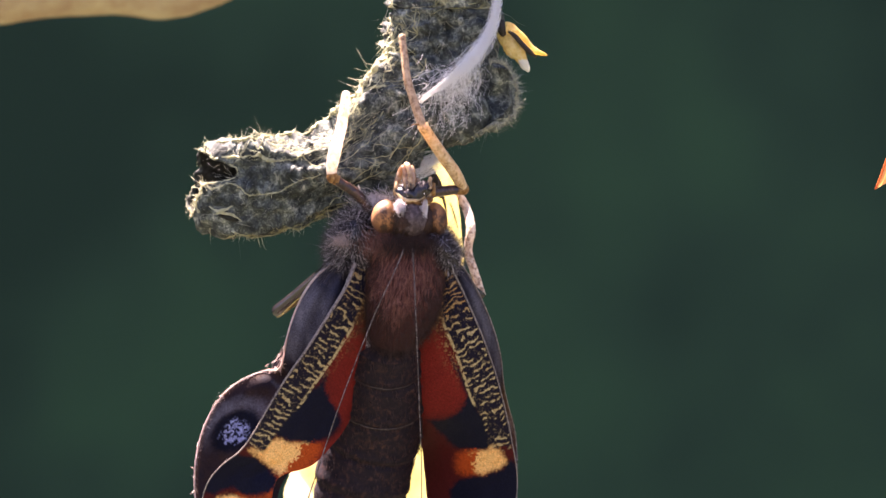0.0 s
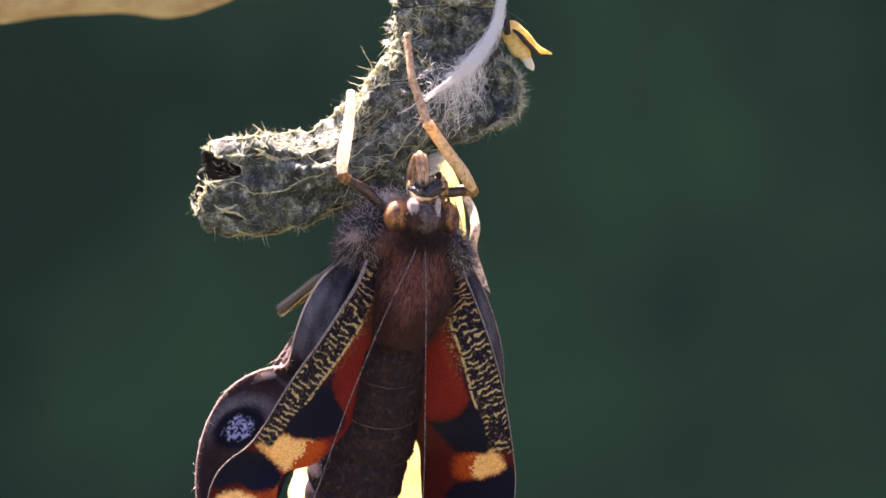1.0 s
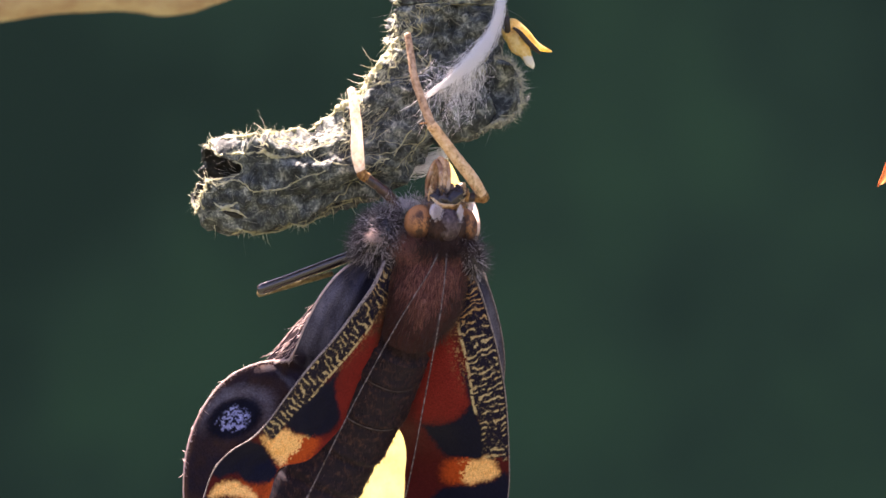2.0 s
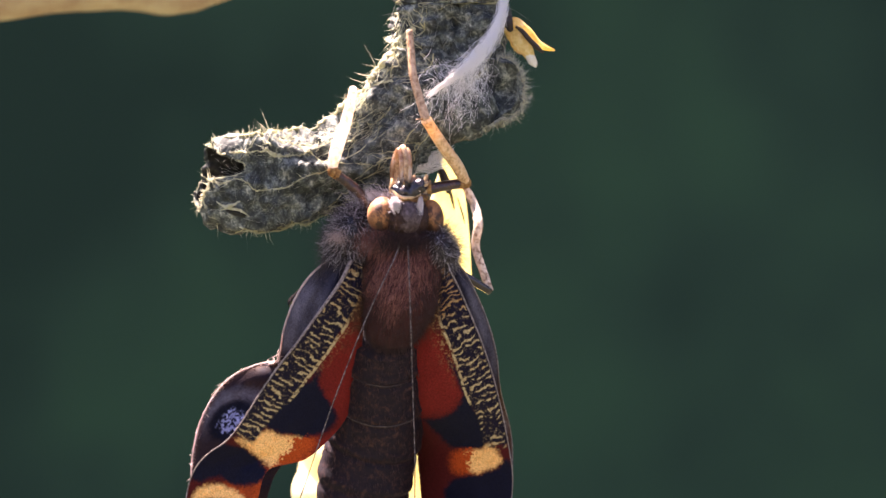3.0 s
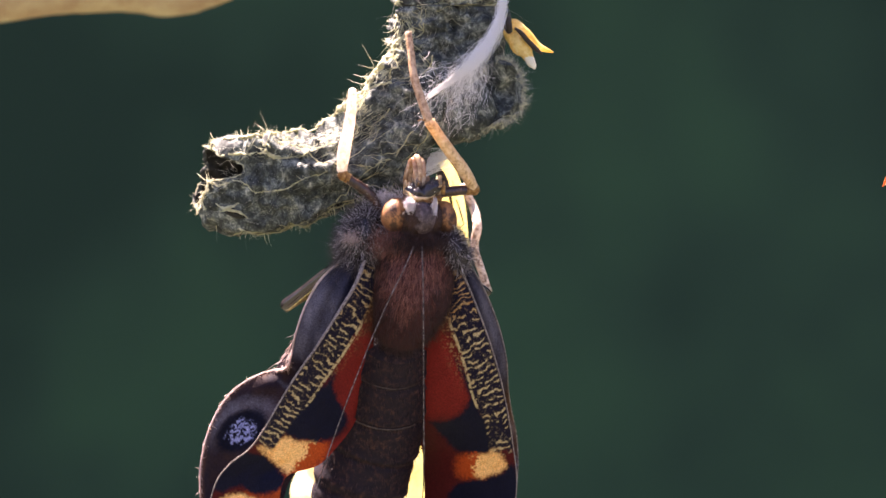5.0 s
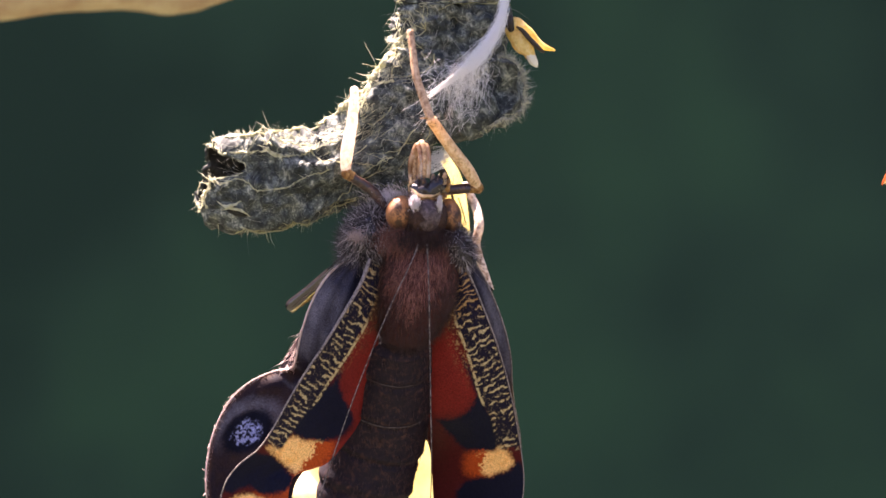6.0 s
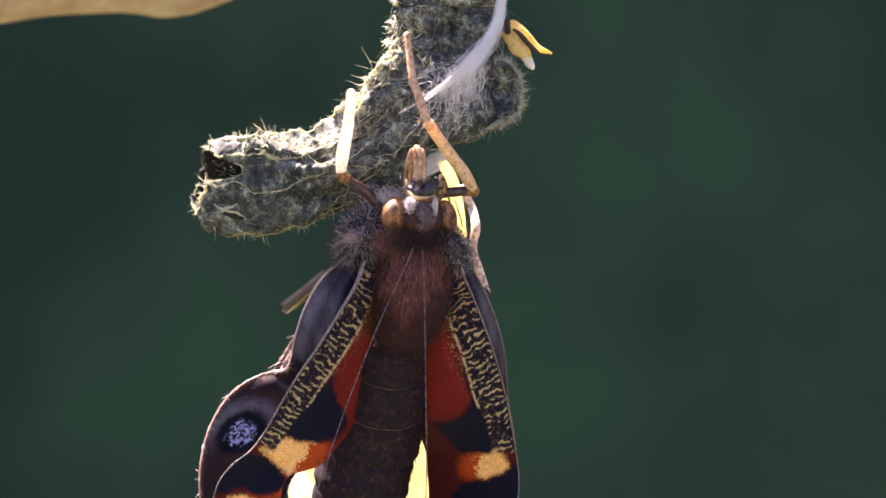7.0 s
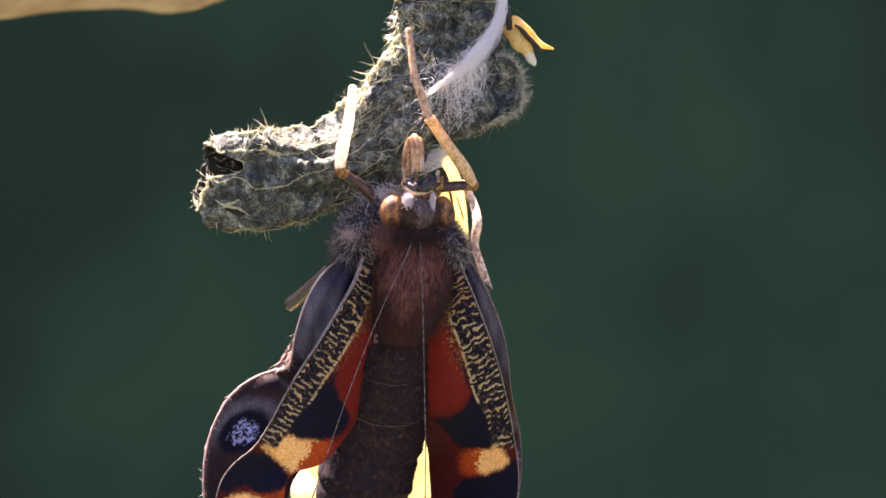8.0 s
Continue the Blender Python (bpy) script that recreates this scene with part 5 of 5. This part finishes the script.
# ---- legs: the shank stands on the leaf, the thigh joins it to the body ----
LEGS = [dict(foot=(720, 60, -8), joint=(761, 226, -8), knee=(860, 352, -8), hip=(752, 352, -4), mats=(BROWN_LEG, TAN), bend=[(-0.10, 10), (0.24, -20), (0.55, -6)], thick=(6, 9, 11)),
        dict(foot=(622, 160, -20), knee=(606, 312, -20), hip=(676, 372, 6), mats=(PALE_LEG, PALE_LEG), bend=[], thick=(9, 12, 11))]


def fore_leg(foot, knee, hip, first, second, seed, white=False):
    foot, knee, hip = (np.array(q, float) for q in (foot, knee, hip))
    if white:
        line = [(*foot, 6.5), (*(foot * .8 + knee * .2 + (1.5, 0, 0)), 9), (*(foot * .55 + knee * .45 + (1, 0, 0)), 10), (*(foot * .3 + knee * .7 - (3, 0, 0)), 11.5), (*(foot * .1 + knee * .9 - (3, 0, 0)), 10), (*knee, 7.5)]
        s = rope(line, 60, 18, lambda u, g: 1 + 0.2 * (layers(u * 16, np.cos(g) * 3, seed) - 0.5))
        shank = mesh_of("shank", spot(s[0]), s[1], first, FLY, spot(foot), "pale translucent foreleg shank")
    else:
        a = np.array(LEGS[0]["joint"], float)
        way = a - foot
        line = [(*foot, 6), (*(foot + way * .2 - (3, 0, 1)), 6.5), (*(foot + way * .5 - (8, 0, 3)), 7), (*(foot + way * .75 - (5, 0, 2)), 7.5), (*a, 8)]
        s = rope(line, 50, 12, lambda u, g: 1 + 0.10 * (layers(u * 26, np.cos(g) * 2, seed) - 0.5))
        tarsus = mesh_of("tarsus", spot(s[0]), s[1], first, FLY, spot(foot), "brown foot of the foreleg")
        line = [(*a, 9.5), (*(a * .6 + knee * .4 + (1, 0, 0)), 10.5), (*(a * .25 + knee * .75 + (2, -2, 0)), 11), (*knee, 9)]
        s = rope(line, 30, 14, lambda u, g: 1 + 0.05 * (layers(u * 16, np.cos(g) * 3, seed) - 0.5))
        shank = mesh_of("tibia", spot(s[0]), s[1], second, FLY, spot(a), "orange-tan tibia")
        t = rope([(*a, 2.2), (a[0] - 14, a[1] - 3, a[2] - 2, 1.2), (a[0] - 22, a[1] - 1, a[2] - 2, 0.4)], 10, 6)
        mesh_of("spur", spot(t[0]), t[1], AMBER, shank, spot(a), "reddish spur")
        LEGS[0]["tarsus"], foot = tarsus, a
    rng = np.random.default_rng(seed)
    w = rng.random(60)
    p = foot * (1 - w[:, None]) + knee * w[:, None]
    around = np.c_[np.cos(w * 900), np.sin(w * 900) * 0.1 + 0.5, np.sin(w * 900)]
    hv, hf = bristles(p + around * (8, 0, 8), around, rng.uniform(3, 7, 60), rng.uniform(0.35, 0.7, 60), 0.2, seed)
    tagged(mesh_of("leg_bristles", spot(hv), hf, BROWN_LEG, shank, spot(foot)), kind="stuff")
    j = ball(*knee, 10, 11, 10, 14, 18)
    mesh_of("knee", spot(j[0]), j[1], AMBER, shank, spot(foot), "amber knee joint")
    lean = (hip - knee)
    line = [(*knee, 8), (*(knee + lean * .2 + (0, -2, 0)), 9), (*(knee + lean * .6 + (2, -5, 0)), 9.5), (*hip, 10)]
    s = rope(line, 24, 14, lambda u, g: 1 + 0.3 * (layers(u * 12, np.cos(g) * 3, seed + 1) - 0.5))
    thigh = mesh_of("thigh", spot(s[0]), s[1], THIGH, FLY, spot(knee), "glossy black thigh")
    j = rope([(*knee, 9), (*(knee + lean * .06), 9.4), (*(knee + lean * .14 + (0, -2, 0)), 9.0)], 12, 14, lambda u, g: 1 + 0.25 * (layers(u * 6, np.cos(g) * 3, seed + 4) - 0.5))
    mesh_of("knee_sheath", spot(j[0]), j[1], AMBER, thigh, spot(knee), "amber end of the thigh")
    return shank, thigh


SIDE_HIP, SIDE_KNEE = (622, 448, 70), (496, 552, 190)


def side_legs():
    # half-folded middle leg held away from the body
    hip, knee = np.array(SIDE_HIP, float), np.array(SIDE_KNEE, float)
    s = rope([(*hip, 10), (*(hip * .7 + knee * .3), 10), (*(hip * .3 + knee * .7), 9.5), (*(hip * .05 + knee * .95), 11), (*knee, 9)], 30, 12)
    thigh = mesh_of("middle_thigh", spot(s[0]), s[1], GLOSS_LEG, FLY, spot(hip), "glossy dark folded middle leg")
    s = rope([(*(knee + (3, 5, 8)), 6), (*(hip * .35 + knee * .65 + (6, 10, 18)), 5), (*(hip * .75 + knee * .25 + (8, 16, 26)), 5)], 24, 10)
    mesh_of("tibia", spot(s[0]), s[1], OLIVE_LEG, thigh, spot(hip), "olive-brown tibia")
    # the other middle leg stands on the empty shell
    foot, knee, hip = (np.array(q, float) for q in (RIGHT_MID["foot"], RIGHT_MID["knee"], RIGHT_MID["hip"]))
    s = rope([(*knee, 7), (850, 480, knee[2] + 4, 7.5), (838, 440, knee[2] + 8, 7.5), (843, 402, knee[2] + 10, 8.5), (837, 368, foot[2] - 2, 8), (*foot, 6)], 36, 12, lambda u, g: 1 + 0.16 * (layers(u * 9, np.cos(g) * 2 + 3, 161) - 0.5))
    RIGHT_MID["shank"] = mesh_of("middle_shank", spot(s[0]), s[1], FAWN_LEG, FLY, spot(foot), "pale shank of the middle leg")
    s = rope([(*hip, 9), (*(hip * .6 + knee * .4), 8), (*(hip * .2 + knee * .8), 8), (*knee, 7)], 24, 12)
    RIGHT_MID["thigh"] = mesh_of("middle_thigh", spot(s[0]), s[1], BLACK_SKIN, FLY, spot(knee), "dark folded middle leg")
    return thigh


RIGHT_MID = dict(foot=(816, 326, 250), knee=(864, 522, 190), hip=(742, 440, 90))
SIDE_THIGH = side_legs()
for leg, seed in zip(LEGS, (121, 131)):
    leg["shank"], leg["thigh"] = fore_leg(leg["foot"], leg["knee"], leg["hip"], *leg["mats"], seed, white=seed == 131)

# ---- what moves ----
# seconds, turn about the upright axis, nod, lean in the picture's plane (degrees), shift to the right and down (design units)
SWAY = [(0.0, -2.5, 1.8, -1.2, -4.7, -1.9), (0.1, -9.0, 1.4, -0.6, -30, -2.4), (0.2, -19.0, 0.6, 0.3, -62, -3.0), (0.3, -23.7, 0.1, 0.6, -75.1, -3.2), (0.4, -23.0, 0.4, 0.0, -71, -2.2), (0.5, -20.4, 0.9, -1.0, -59.6, -1.0),
        (0.7, -12, 0.8, -0.4, -38, -1.4), (1.0, 2.0, 0.4, 1.0, 0.9, -1.6), (1.2, 2.9, -0.6, 2.5, -2.0, 0.0), (1.5, 9.1, 0.8, 4.1, 16.0, 10.2), (1.7, 13.3, -0.1, 4.1, 28.5, 10.0), (2.0, 10.5, 0.0, 3.4, 20, 7), (2.4, -4.0, 0.0, 0.2, -18, 2),
        (2.8, -9.4, 0.2, -1.2, -33.4, -0.1), (3.0, -5.1, 1.4, -0.3, -25.4, 1.5), (3.5, -0.6, 1.4, 0.7, -7.6, 3.3), (4.0, -0.9, 0.4, 0.2, -5.5, 0.8), (4.5, -1.6, 0.6, 0.9, -12.9, 2.8), (4.7, -1.5, 0.4, 0.3, -5.5, 1.9), (5.2, -0.6, 0.2, 0.0, -1.5, 1.2),
        (5.8, 0.2, 0.1, -0.3, 2.8, 0.6), (6.0, 0.3, 0.0, -0.4, 3.6, 0.4), (6.5, 0.7, -0.2, -0.3, 2.9, -0.6), (7.0, 0, 0, 0, 0, 0), (7.5, 1.0, -0.3, -0.9, 5.3, -0.7), (8.0, -1.0, -0.8, -1.2, -2.2, -0.9)]
# how the wings swing on the body, degrees: the turn and the lean of one pair, of the other forewing, and the turn of the other hindwing
HINGE = [(0.0, -1.2, 1.6, 3.2, -0.9, 0), (0.3, 5.4, 1.7, 18.0, -0.9, 4), (0.5, 4.0, 1.8, 15.0, 0.4, 4), (1.0, -2.2, 0.6, 0.1, -0.3, 0), (1.2, -2.9, 1.4, -0.3, 1.0, 0), (1.5, -3.6, 2.3, -1.6, -0.1, -1), (1.7, -3.0, 3.2, -5.2, 0.3, -2),
         (2.2, -3.5, 3.0, 1.0, 0.8, 0), (2.8, -5.0, 2.8, 8.2, 1.4, 2), (3.0, -4.9, 3.7, 6.6, -1.6, 2), (3.5, -2.9, 1.2, 2.9, -1.6, 1), (4.0, -1.3, 0.5, 1.1, 0.4, 0), (4.5, -2.3, 1.4, 2.1, 0.5, 0), (4.7, -1.2, 0.9, 2.1, 0.3, 0),
         (6.0, 0.2, -0.2, 0.1, 0.3, 0), (6.5, 0.7, -0.7, -0.9, 1.0, 0), (7.0, 0, 0, 0, 0, 0), (7.5, 0.7, -0.4, -1.1, 0.7, 0), (8.0, 0.4, 0.1, -0.1, 1.3, 0)]
# the head keeps its own bearing: turn, nod, lean, shift to the right and down
HEAD_SWAY = [(0.0, -1.3, 0.9, -0.3, -7.5, 0.1), (0.1, -5, 0.6, 0, -30, 0.3), (0.2, -10, 0.2, 0.2, -58, 0.5), (0.3, -11.9, 0.1, 0.2, -70.0, 0.7), (0.4, -11.5, 0.3, 0, -68.5, 1.5), (0.5, -10.2, 0.4, -0.3, -61.9, 2.2), (0.7, -6, 0.4, -0.1, -38, 1.6),
             (1.0, 1.0, 0.2, 0.2, 3.9, 0.9), (1.2, 1.5, -0.5, 0.6, 5.1, 1.1), (1.5, 9, 0.4, 1.0, 27.8, 14.7), (1.7, 13, 0, 1.0, 41.1, 19.4), (2.0, 10, 0, 0.8, 30, 16), (2.4, -1, 0, 0, -20, 8), (2.8, -4.7, 0.1, -0.3, -40.1, 4.1),
             (3.0, -2.6, 0.7, -0.1, -26.7, 3.7), (3.5, -0.3, 0.7, 0.2, -3.6, 5.2), (4.0, -0.4, 0.2, 0.1, -5.1, 3.7), (4.5, -0.8, 0.3, 0.2, -9.1, 4.3), (4.7, -0.7, 0.2, 0.1, -5.0, 3.3), (5.3, -0.2, 0.1, 0, -1.5, 2.4), (6.0, 0.1, 0, -0.1, 1.8, 1.6),
             (6.5, 0.4, -0.1, -0.1, 1.5, 0.3), (7.0, 0, 0, 0, 0, 0), (7.5, 0.5, -0.1, -0.2, 0.4, 0.0), (8.0, -0.5, -0.4, -0.3, -6.1, 0.8)]
BEND = [(0.0, 0), (0.3, -0.8), (0.5, 0.2), (1.0, 0), (1.2, 1), (1.5, 9), (1.7, 13), (2.0, 10), (2.4, 2), (2.8, -1), (3.0, -1.2), (3.5, 0.4), (4.0, 1), (4.5, 1.2), (6.0, 0.5), (6.5, 0.4), (7.0, 0), (7.5, 0.6), (8.0, 0.8)]
# how the antennae swing, degrees: the slanting one, the upright one
FEEL = [(0.0, -0.3, -0.9), (0.3, -1.3, -4.4), (0.5, -1.3, -3.8), (0.8, -1.2, -0.6), (1.0, 0.5, 1), (1.2, 3.2, 4.0), (1.5, 6, 8.5), (1.7, 7.5, 11), (2.0, 6.5, 9), (2.4, 1, 0.5), (2.8, -0.5, -1.5), (3.0, 0, -0.5), (3.5, 0.9, 1.3), (4.5, 0.5, 1), (6.0, 0, 0), (7.0, 0, 0), (8.0, 0, 0)]
# where the knee of the half-folded middle leg goes
SIDE_KNEES = [(0.0, 490, 552), (0.2, 515, 562), (0.3, 522, 566), (0.5, 520, 566), (0.7, 508, 560), (1.0, 488, 553), (1.2, 478, 540), (1.5, 457, 522), (1.7, 450, 514), (2.0, 455, 518), (2.4, 495, 540), (2.8, 503, 549),
              (3.0, 505, 546), (3.5, 494, 545), (4.0, 497, 547), (4.5, 492, 545), (6.0, 500, 551), (6.5, 499, 551), (7.0, 496, 549), (7.5, 501, 551), (8.0, 500, 552)]
REACHES = [(0.0, -26), (0.5, -16), (1.0, -8), (1.5, -4), (1.7, -4), (2.8, -16), (3.0, 0), (3.5, 0), (4.0, 2), (4.5, -6), (4.7, -18), (5.8, 4), (6.0, 6), (6.5, -16), (7.0, 0), (7.5, 4), (8.0, 13)]
# where the bend and the knee of the brown foreleg go, and how far its foot slips
FORE_KNEES = [(0.0, 756, 220, 829, 331, 0), (0.2, 749, 214, 798, 312, 0), (0.3, 746, 212, 787, 308, 0), (0.4, 745, 212, 784, 309, 0), (0.5, 746, 213, 793, 312, 0), (0.7, 750, 215, 812, 322, 0), (1.0, 757, 218, 838, 337, 0), (1.2, 761, 221, 846, 345, 0),
              (1.5, 764, 225, 856, 355, 3), (1.7, 766, 227, 864, 353, 4), (2.0, 764, 225, 856, 352, 3), (2.4, 754, 220, 822, 330, 0), (2.8, 748, 218, 810, 322, 0), (3.0, 750, 219, 820, 328, 0), (3.5, 753, 220, 836, 337, 0),
              (4.0, 756, 219, 837, 335, 0), (4.5, 757, 219, 834, 337, 0), (5.2, 757, 218, 838, 337, 0), (6.0, 757, 218, 840, 337, 0), (6.5, 757, 218, 839, 336, 0), (7.0, 757, 218, 839, 338, 0), (7.5, 757, 218, 840, 337, 0), (8.0, 757, 218, 835, 335, 0)]
FLUTTER = [(0.0, 16, -1), (0.1, -3, -8), (0.2, -24, -10), (0.3, 14, 2), (0.4, -2, -1), (0.6, 18, 3), (0.8, 27, 3), (1.0, 31, 2), (1.2, 11, 1), (1.4, 4, -1), (1.5, 8, 0), (1.7, 6, 2), (2.2, 15, 0), (2.8, 5, 2),
           (3.0, 24, 0), (3.5, 27, -2), (3.6, 14, 0), (4.0, 21, 0), (4.5, 19, -4), (4.7, 23, 0), (5.3, 13, 0), (5.8, 21, 0), (6.0, 13, 0), (6.2, -15, -2), (6.4, -11, 0), (6.5, 31, 0), (6.8, 33, 0), (7.0, 31, 0),
           (7.2, 13, 0), (7.4, -17, 0), (7.5, -3, 0), (7.7, 13, 2), (8.0, 27, 0)]
GUST = [(0.0, -220), (0.3, -200), (0.4, -116), (0.5, -200), (0.8, -220), (8.0, -220)]


def glide(rows, t):
    """Values between rows, smooth at each."""
    ts = [r[0] for r in rows]
    k = min(max(0, int(np.searchsorted(ts, t, "right")) - 1), len(rows) - 2)
    v = np.array([r[1:] for r in rows], float)
    def slope(i):
        i0, i1 = max(i - 1, 0), min(i + 1, len(rows) - 1)
        return (v[i1] - v[i0]) / (ts[i1] - ts[i0])
    h = ts[k + 1] - ts[k]
    w = (t - ts[k]) / h
    return ((2 * w ** 3 - 3 * w ** 2 + 1) * v[k] + (w ** 3 - 2 * w ** 2 + w) * h * slope(k) + (3 * w ** 2 - 2 * w ** 3) * v[k + 1] + (w ** 3 - w ** 2) * h * slope(k + 1))


def fly_pose(t):
    turn, nod, lean, dx, dy = glide(SWAY, t)
    r = Matrix.Rotation(radians(lean), 4, "Y") @ Matrix.Rotation(radians(nod), 4, "X") @ Matrix.Rotation(radians(turn), 4, "Z")
    return Matrix.Translation(Vector(AT) + Vector((dx * U, 0, -dy * U))) @ r


def head_pose(t):
    turn, nod, lean, dx, dy = glide(HEAD_SWAY, t)
    place = Vector(HEAD["at"])
    place.y = (fly_pose(t) @ (place - Vector(AT))).y
    r = Matrix.Rotation(radians(lean), 4, "Y") @ Matrix.Rotation(radians(nod), 4, "X") @ Matrix.Rotation(radians(turn), 4, "Z")
    return Matrix.Translation(place + Vector((dx * U, 0, -dy * U))) @ r


def limb(a, b, side):
    """A pose at a whose x axis runs to b, with its z axis near to side."""
    x = (b - a).normalized()
    y = side.cross(x).normalized()
    z = x.cross(y)
    m = Matrix((x, y, z)).transposed().to_4x4()
    m.translation = a
    return m


def leg_rows(leg, times):
    foot, knee, hip = (Vector(spot(leg[k])) for k in ("foot", "knee", "hip"))
    l1, l2 = (knee - foot).length, (hip - knee).length
    home = Matrix.Translation(Vector(AT))
    side0 = (knee - foot).cross(hip - knee).normalized()
    one0, two0 = limb(foot, knee, side0), limb(knee, hip, side0)
    flip = 1 if side0.cross((hip - foot).normalized()).dot(knee - foot) > 0 else -1
    rows1, rows2 = [], []
    for t in times:
        m = fly_pose(t)
        h = m @ (hip - Vector(AT))
        gap = h - foot
        d = min(gap.length, (l1 + l2) * 0.999)
        d = max(d, abs(l1 - l2) * 1.001)
        axis = gap.normalized()
        along = (l1 * l1 - l2 * l2 + d * d) / (2 * d)
        up = math.sqrt(max(l1 * l1 - along * along, 0))
        out = side0.cross(axis).normalized() * flip
        k = foot + axis * along + out * up
        side = (k - foot).cross(h - k).normalized()
        back_home = m.inverted()
        rows1.append((t, back_home @ limb(foot, k, side) @ one0.inverted() @ Matrix.Translation(foot)))
        rows2.append((t, back_home @ limb(k, h, side) @ two0.inverted() @ Matrix.Translation(knee)))
    return rows1, rows2


def reach_to(a, b, length, side):
    """The end of a stiff limb from a that shows at b: what it lacks in the picture's plane goes into depth."""
    dx, dz = b.x - a.x, b.z - a.z
    flat = math.hypot(dx, dz)
    if flat > length:
        dx, dz, flat = dx * length / flat, dz * length / flat, length
    return Vector((a.x + dx, a.y + side * math.sqrt(length * length - flat * flat), a.z + dz))


def motions():
    times = [k / 10 for k in range(81)]
    walk(FLY, [(t, fly_pose(t)) for t in times])
    one, two = leg_rows(LEGS[1], times)
    walk(LEGS[1]["shank"], one)
    walk(LEGS[1]["thigh"], two)
    # the brown foreleg: foot on the leaf, bend and knee swing, the thigh follows the body
    foot, bend, knee, hip = (Vector(spot(LEGS[0][k])) for k in ("foot", "joint", "knee", "hip"))
    up = Vector((0, -1, 0))
    homes = limb(foot, bend, up), limb(bend, knee, up), limb(knee, hip, up)
    paths = [], [], []
    for t in times:
        m = fly_pose(t)
        jx, jy, kx, ky, slip = glide(FORE_KNEES, t)
        f = foot + Vector((slip * 0.4 * U, 0, -slip * U))
        b = reach_to(f, Vector(spot((jx, jy, 0))), (bend - foot).length, -1)
        k = reach_to(b, Vector(spot((kx, ky, 0))), (knee - bend).length, 1)
        for path, a, c, rest, at in zip(paths, (f, b, k), (b, k, m @ (hip - Vector(AT))), homes, (foot, bend, knee)):
            path.append((t, m.inverted() @ limb(a, c, up) @ rest.inverted() @ Matrix.Translation(at)))
    for ob, path in zip((LEGS[0]["tarsus"], LEGS[0]["shank"], LEGS[0]["thigh"]), paths):
        walk(ob, path)
    hip, knee = Vector(spot(SIDE_HIP)), Vector(spot(SIDE_KNEE))
    side0 = (knee - hip).cross(Vector((0, 1, 0))).normalized()
    rows, home = [], limb(hip, knee, side0)
    for t in times:
        m = fly_pose(t)
        h = m @ (hip - Vector(AT))
        x, y = glide(SIDE_KNEES, t)
        k = Vector(spot((x, y, 0)))
        flat = math.hypot(k.x - h.x, k.z - h.z)
        k.y = h.y + math.sqrt(max((knee - hip).length_squared - flat * flat, 0))
        way = (k - h).normalized()
        rows.append((t, m.inverted() @ limb(h, h + way, way.cross(Vector((0, 1, 0))).normalized()) @ home.inverted() @ Matrix.Translation(hip)))
    walk(SIDE_THIGH, rows)
    foot, knee, hip = (Vector(spot(RIGHT_MID[k])) for k in ("foot", "knee", "hip"))
    home, one, two = limb(knee, hip, Vector((0, 0, 1))), [], []
    for t in times:
        m = fly_pose(t)
        back_home = m.inverted()
        one.append((t, back_home @ Matrix.Translation(foot)))
        two.append((t, back_home @ limb(knee, m @ (hip - Vector(AT)), Vector((0, 0, 1))) @ home.inverted() @ Matrix.Translation(knee)))
    walk(RIGHT_MID["shank"], one)
    walk(RIGHT_MID["thigh"], two)
    rest = Vector(spot(ABD_PIVOT)) - Vector(AT)
    walk(BELLY, [(t, Matrix.Translation(rest) @ Matrix.Rotation(radians(q), 4, "Y")) for t, q in BEND])
    for k, ob in enumerate(FEELERS):
        root = Vector(ob["at"]) - Vector(HEAD["at"])
        walk(ob, [(r[0], Matrix.Translation(root) @ Matrix.Rotation(radians(r[1 + k]), 4, "Y")) for r in FEEL])
    walk(HEAD, [(t, fly_pose(t).inverted() @ head_pose(t)) for t in times])
    for parts, root, column in (WINGS[0], LEFT_ROOT, 1), (WINGS[1][:1], RIGHT_ROOT, 3), (WINGS[1][1:], RIGHT_ROOT, 5):
        pivot = Matrix.Translation(Vector(spot(root)) - Vector(AT))
        for ob in parts:
            walk(ob, [(r[0], pivot @ Matrix.Rotation(radians(r[column + 1] if column < 5 else 0), 4, "Y") @ Matrix.Rotation(radians(r[column]), 4, "Z") @ pivot.inverted()) for r in HINGE])
    rest2 = Vector(spot(PROB_AT)) - Vector(HEAD["at"])
    walk(TONGUE_PART, [(t, Matrix.Translation(rest2 + Vector((0, 0, q * U)))) for t, q in REACHES])
    at = Vector(ORANGE["at"])
    walk(ORANGE, [(t, Matrix.Translation(at + Vector((dx * U, 0, -dy * U)))) for t, dx, dy in FLUTTER])
    at2 = Vector(GRASS["at"])
    walk(GRASS, [(t, Matrix.Translation(at2 + Vector((dx * U, 0, 0)))) for t, dx in GUST])


motions()
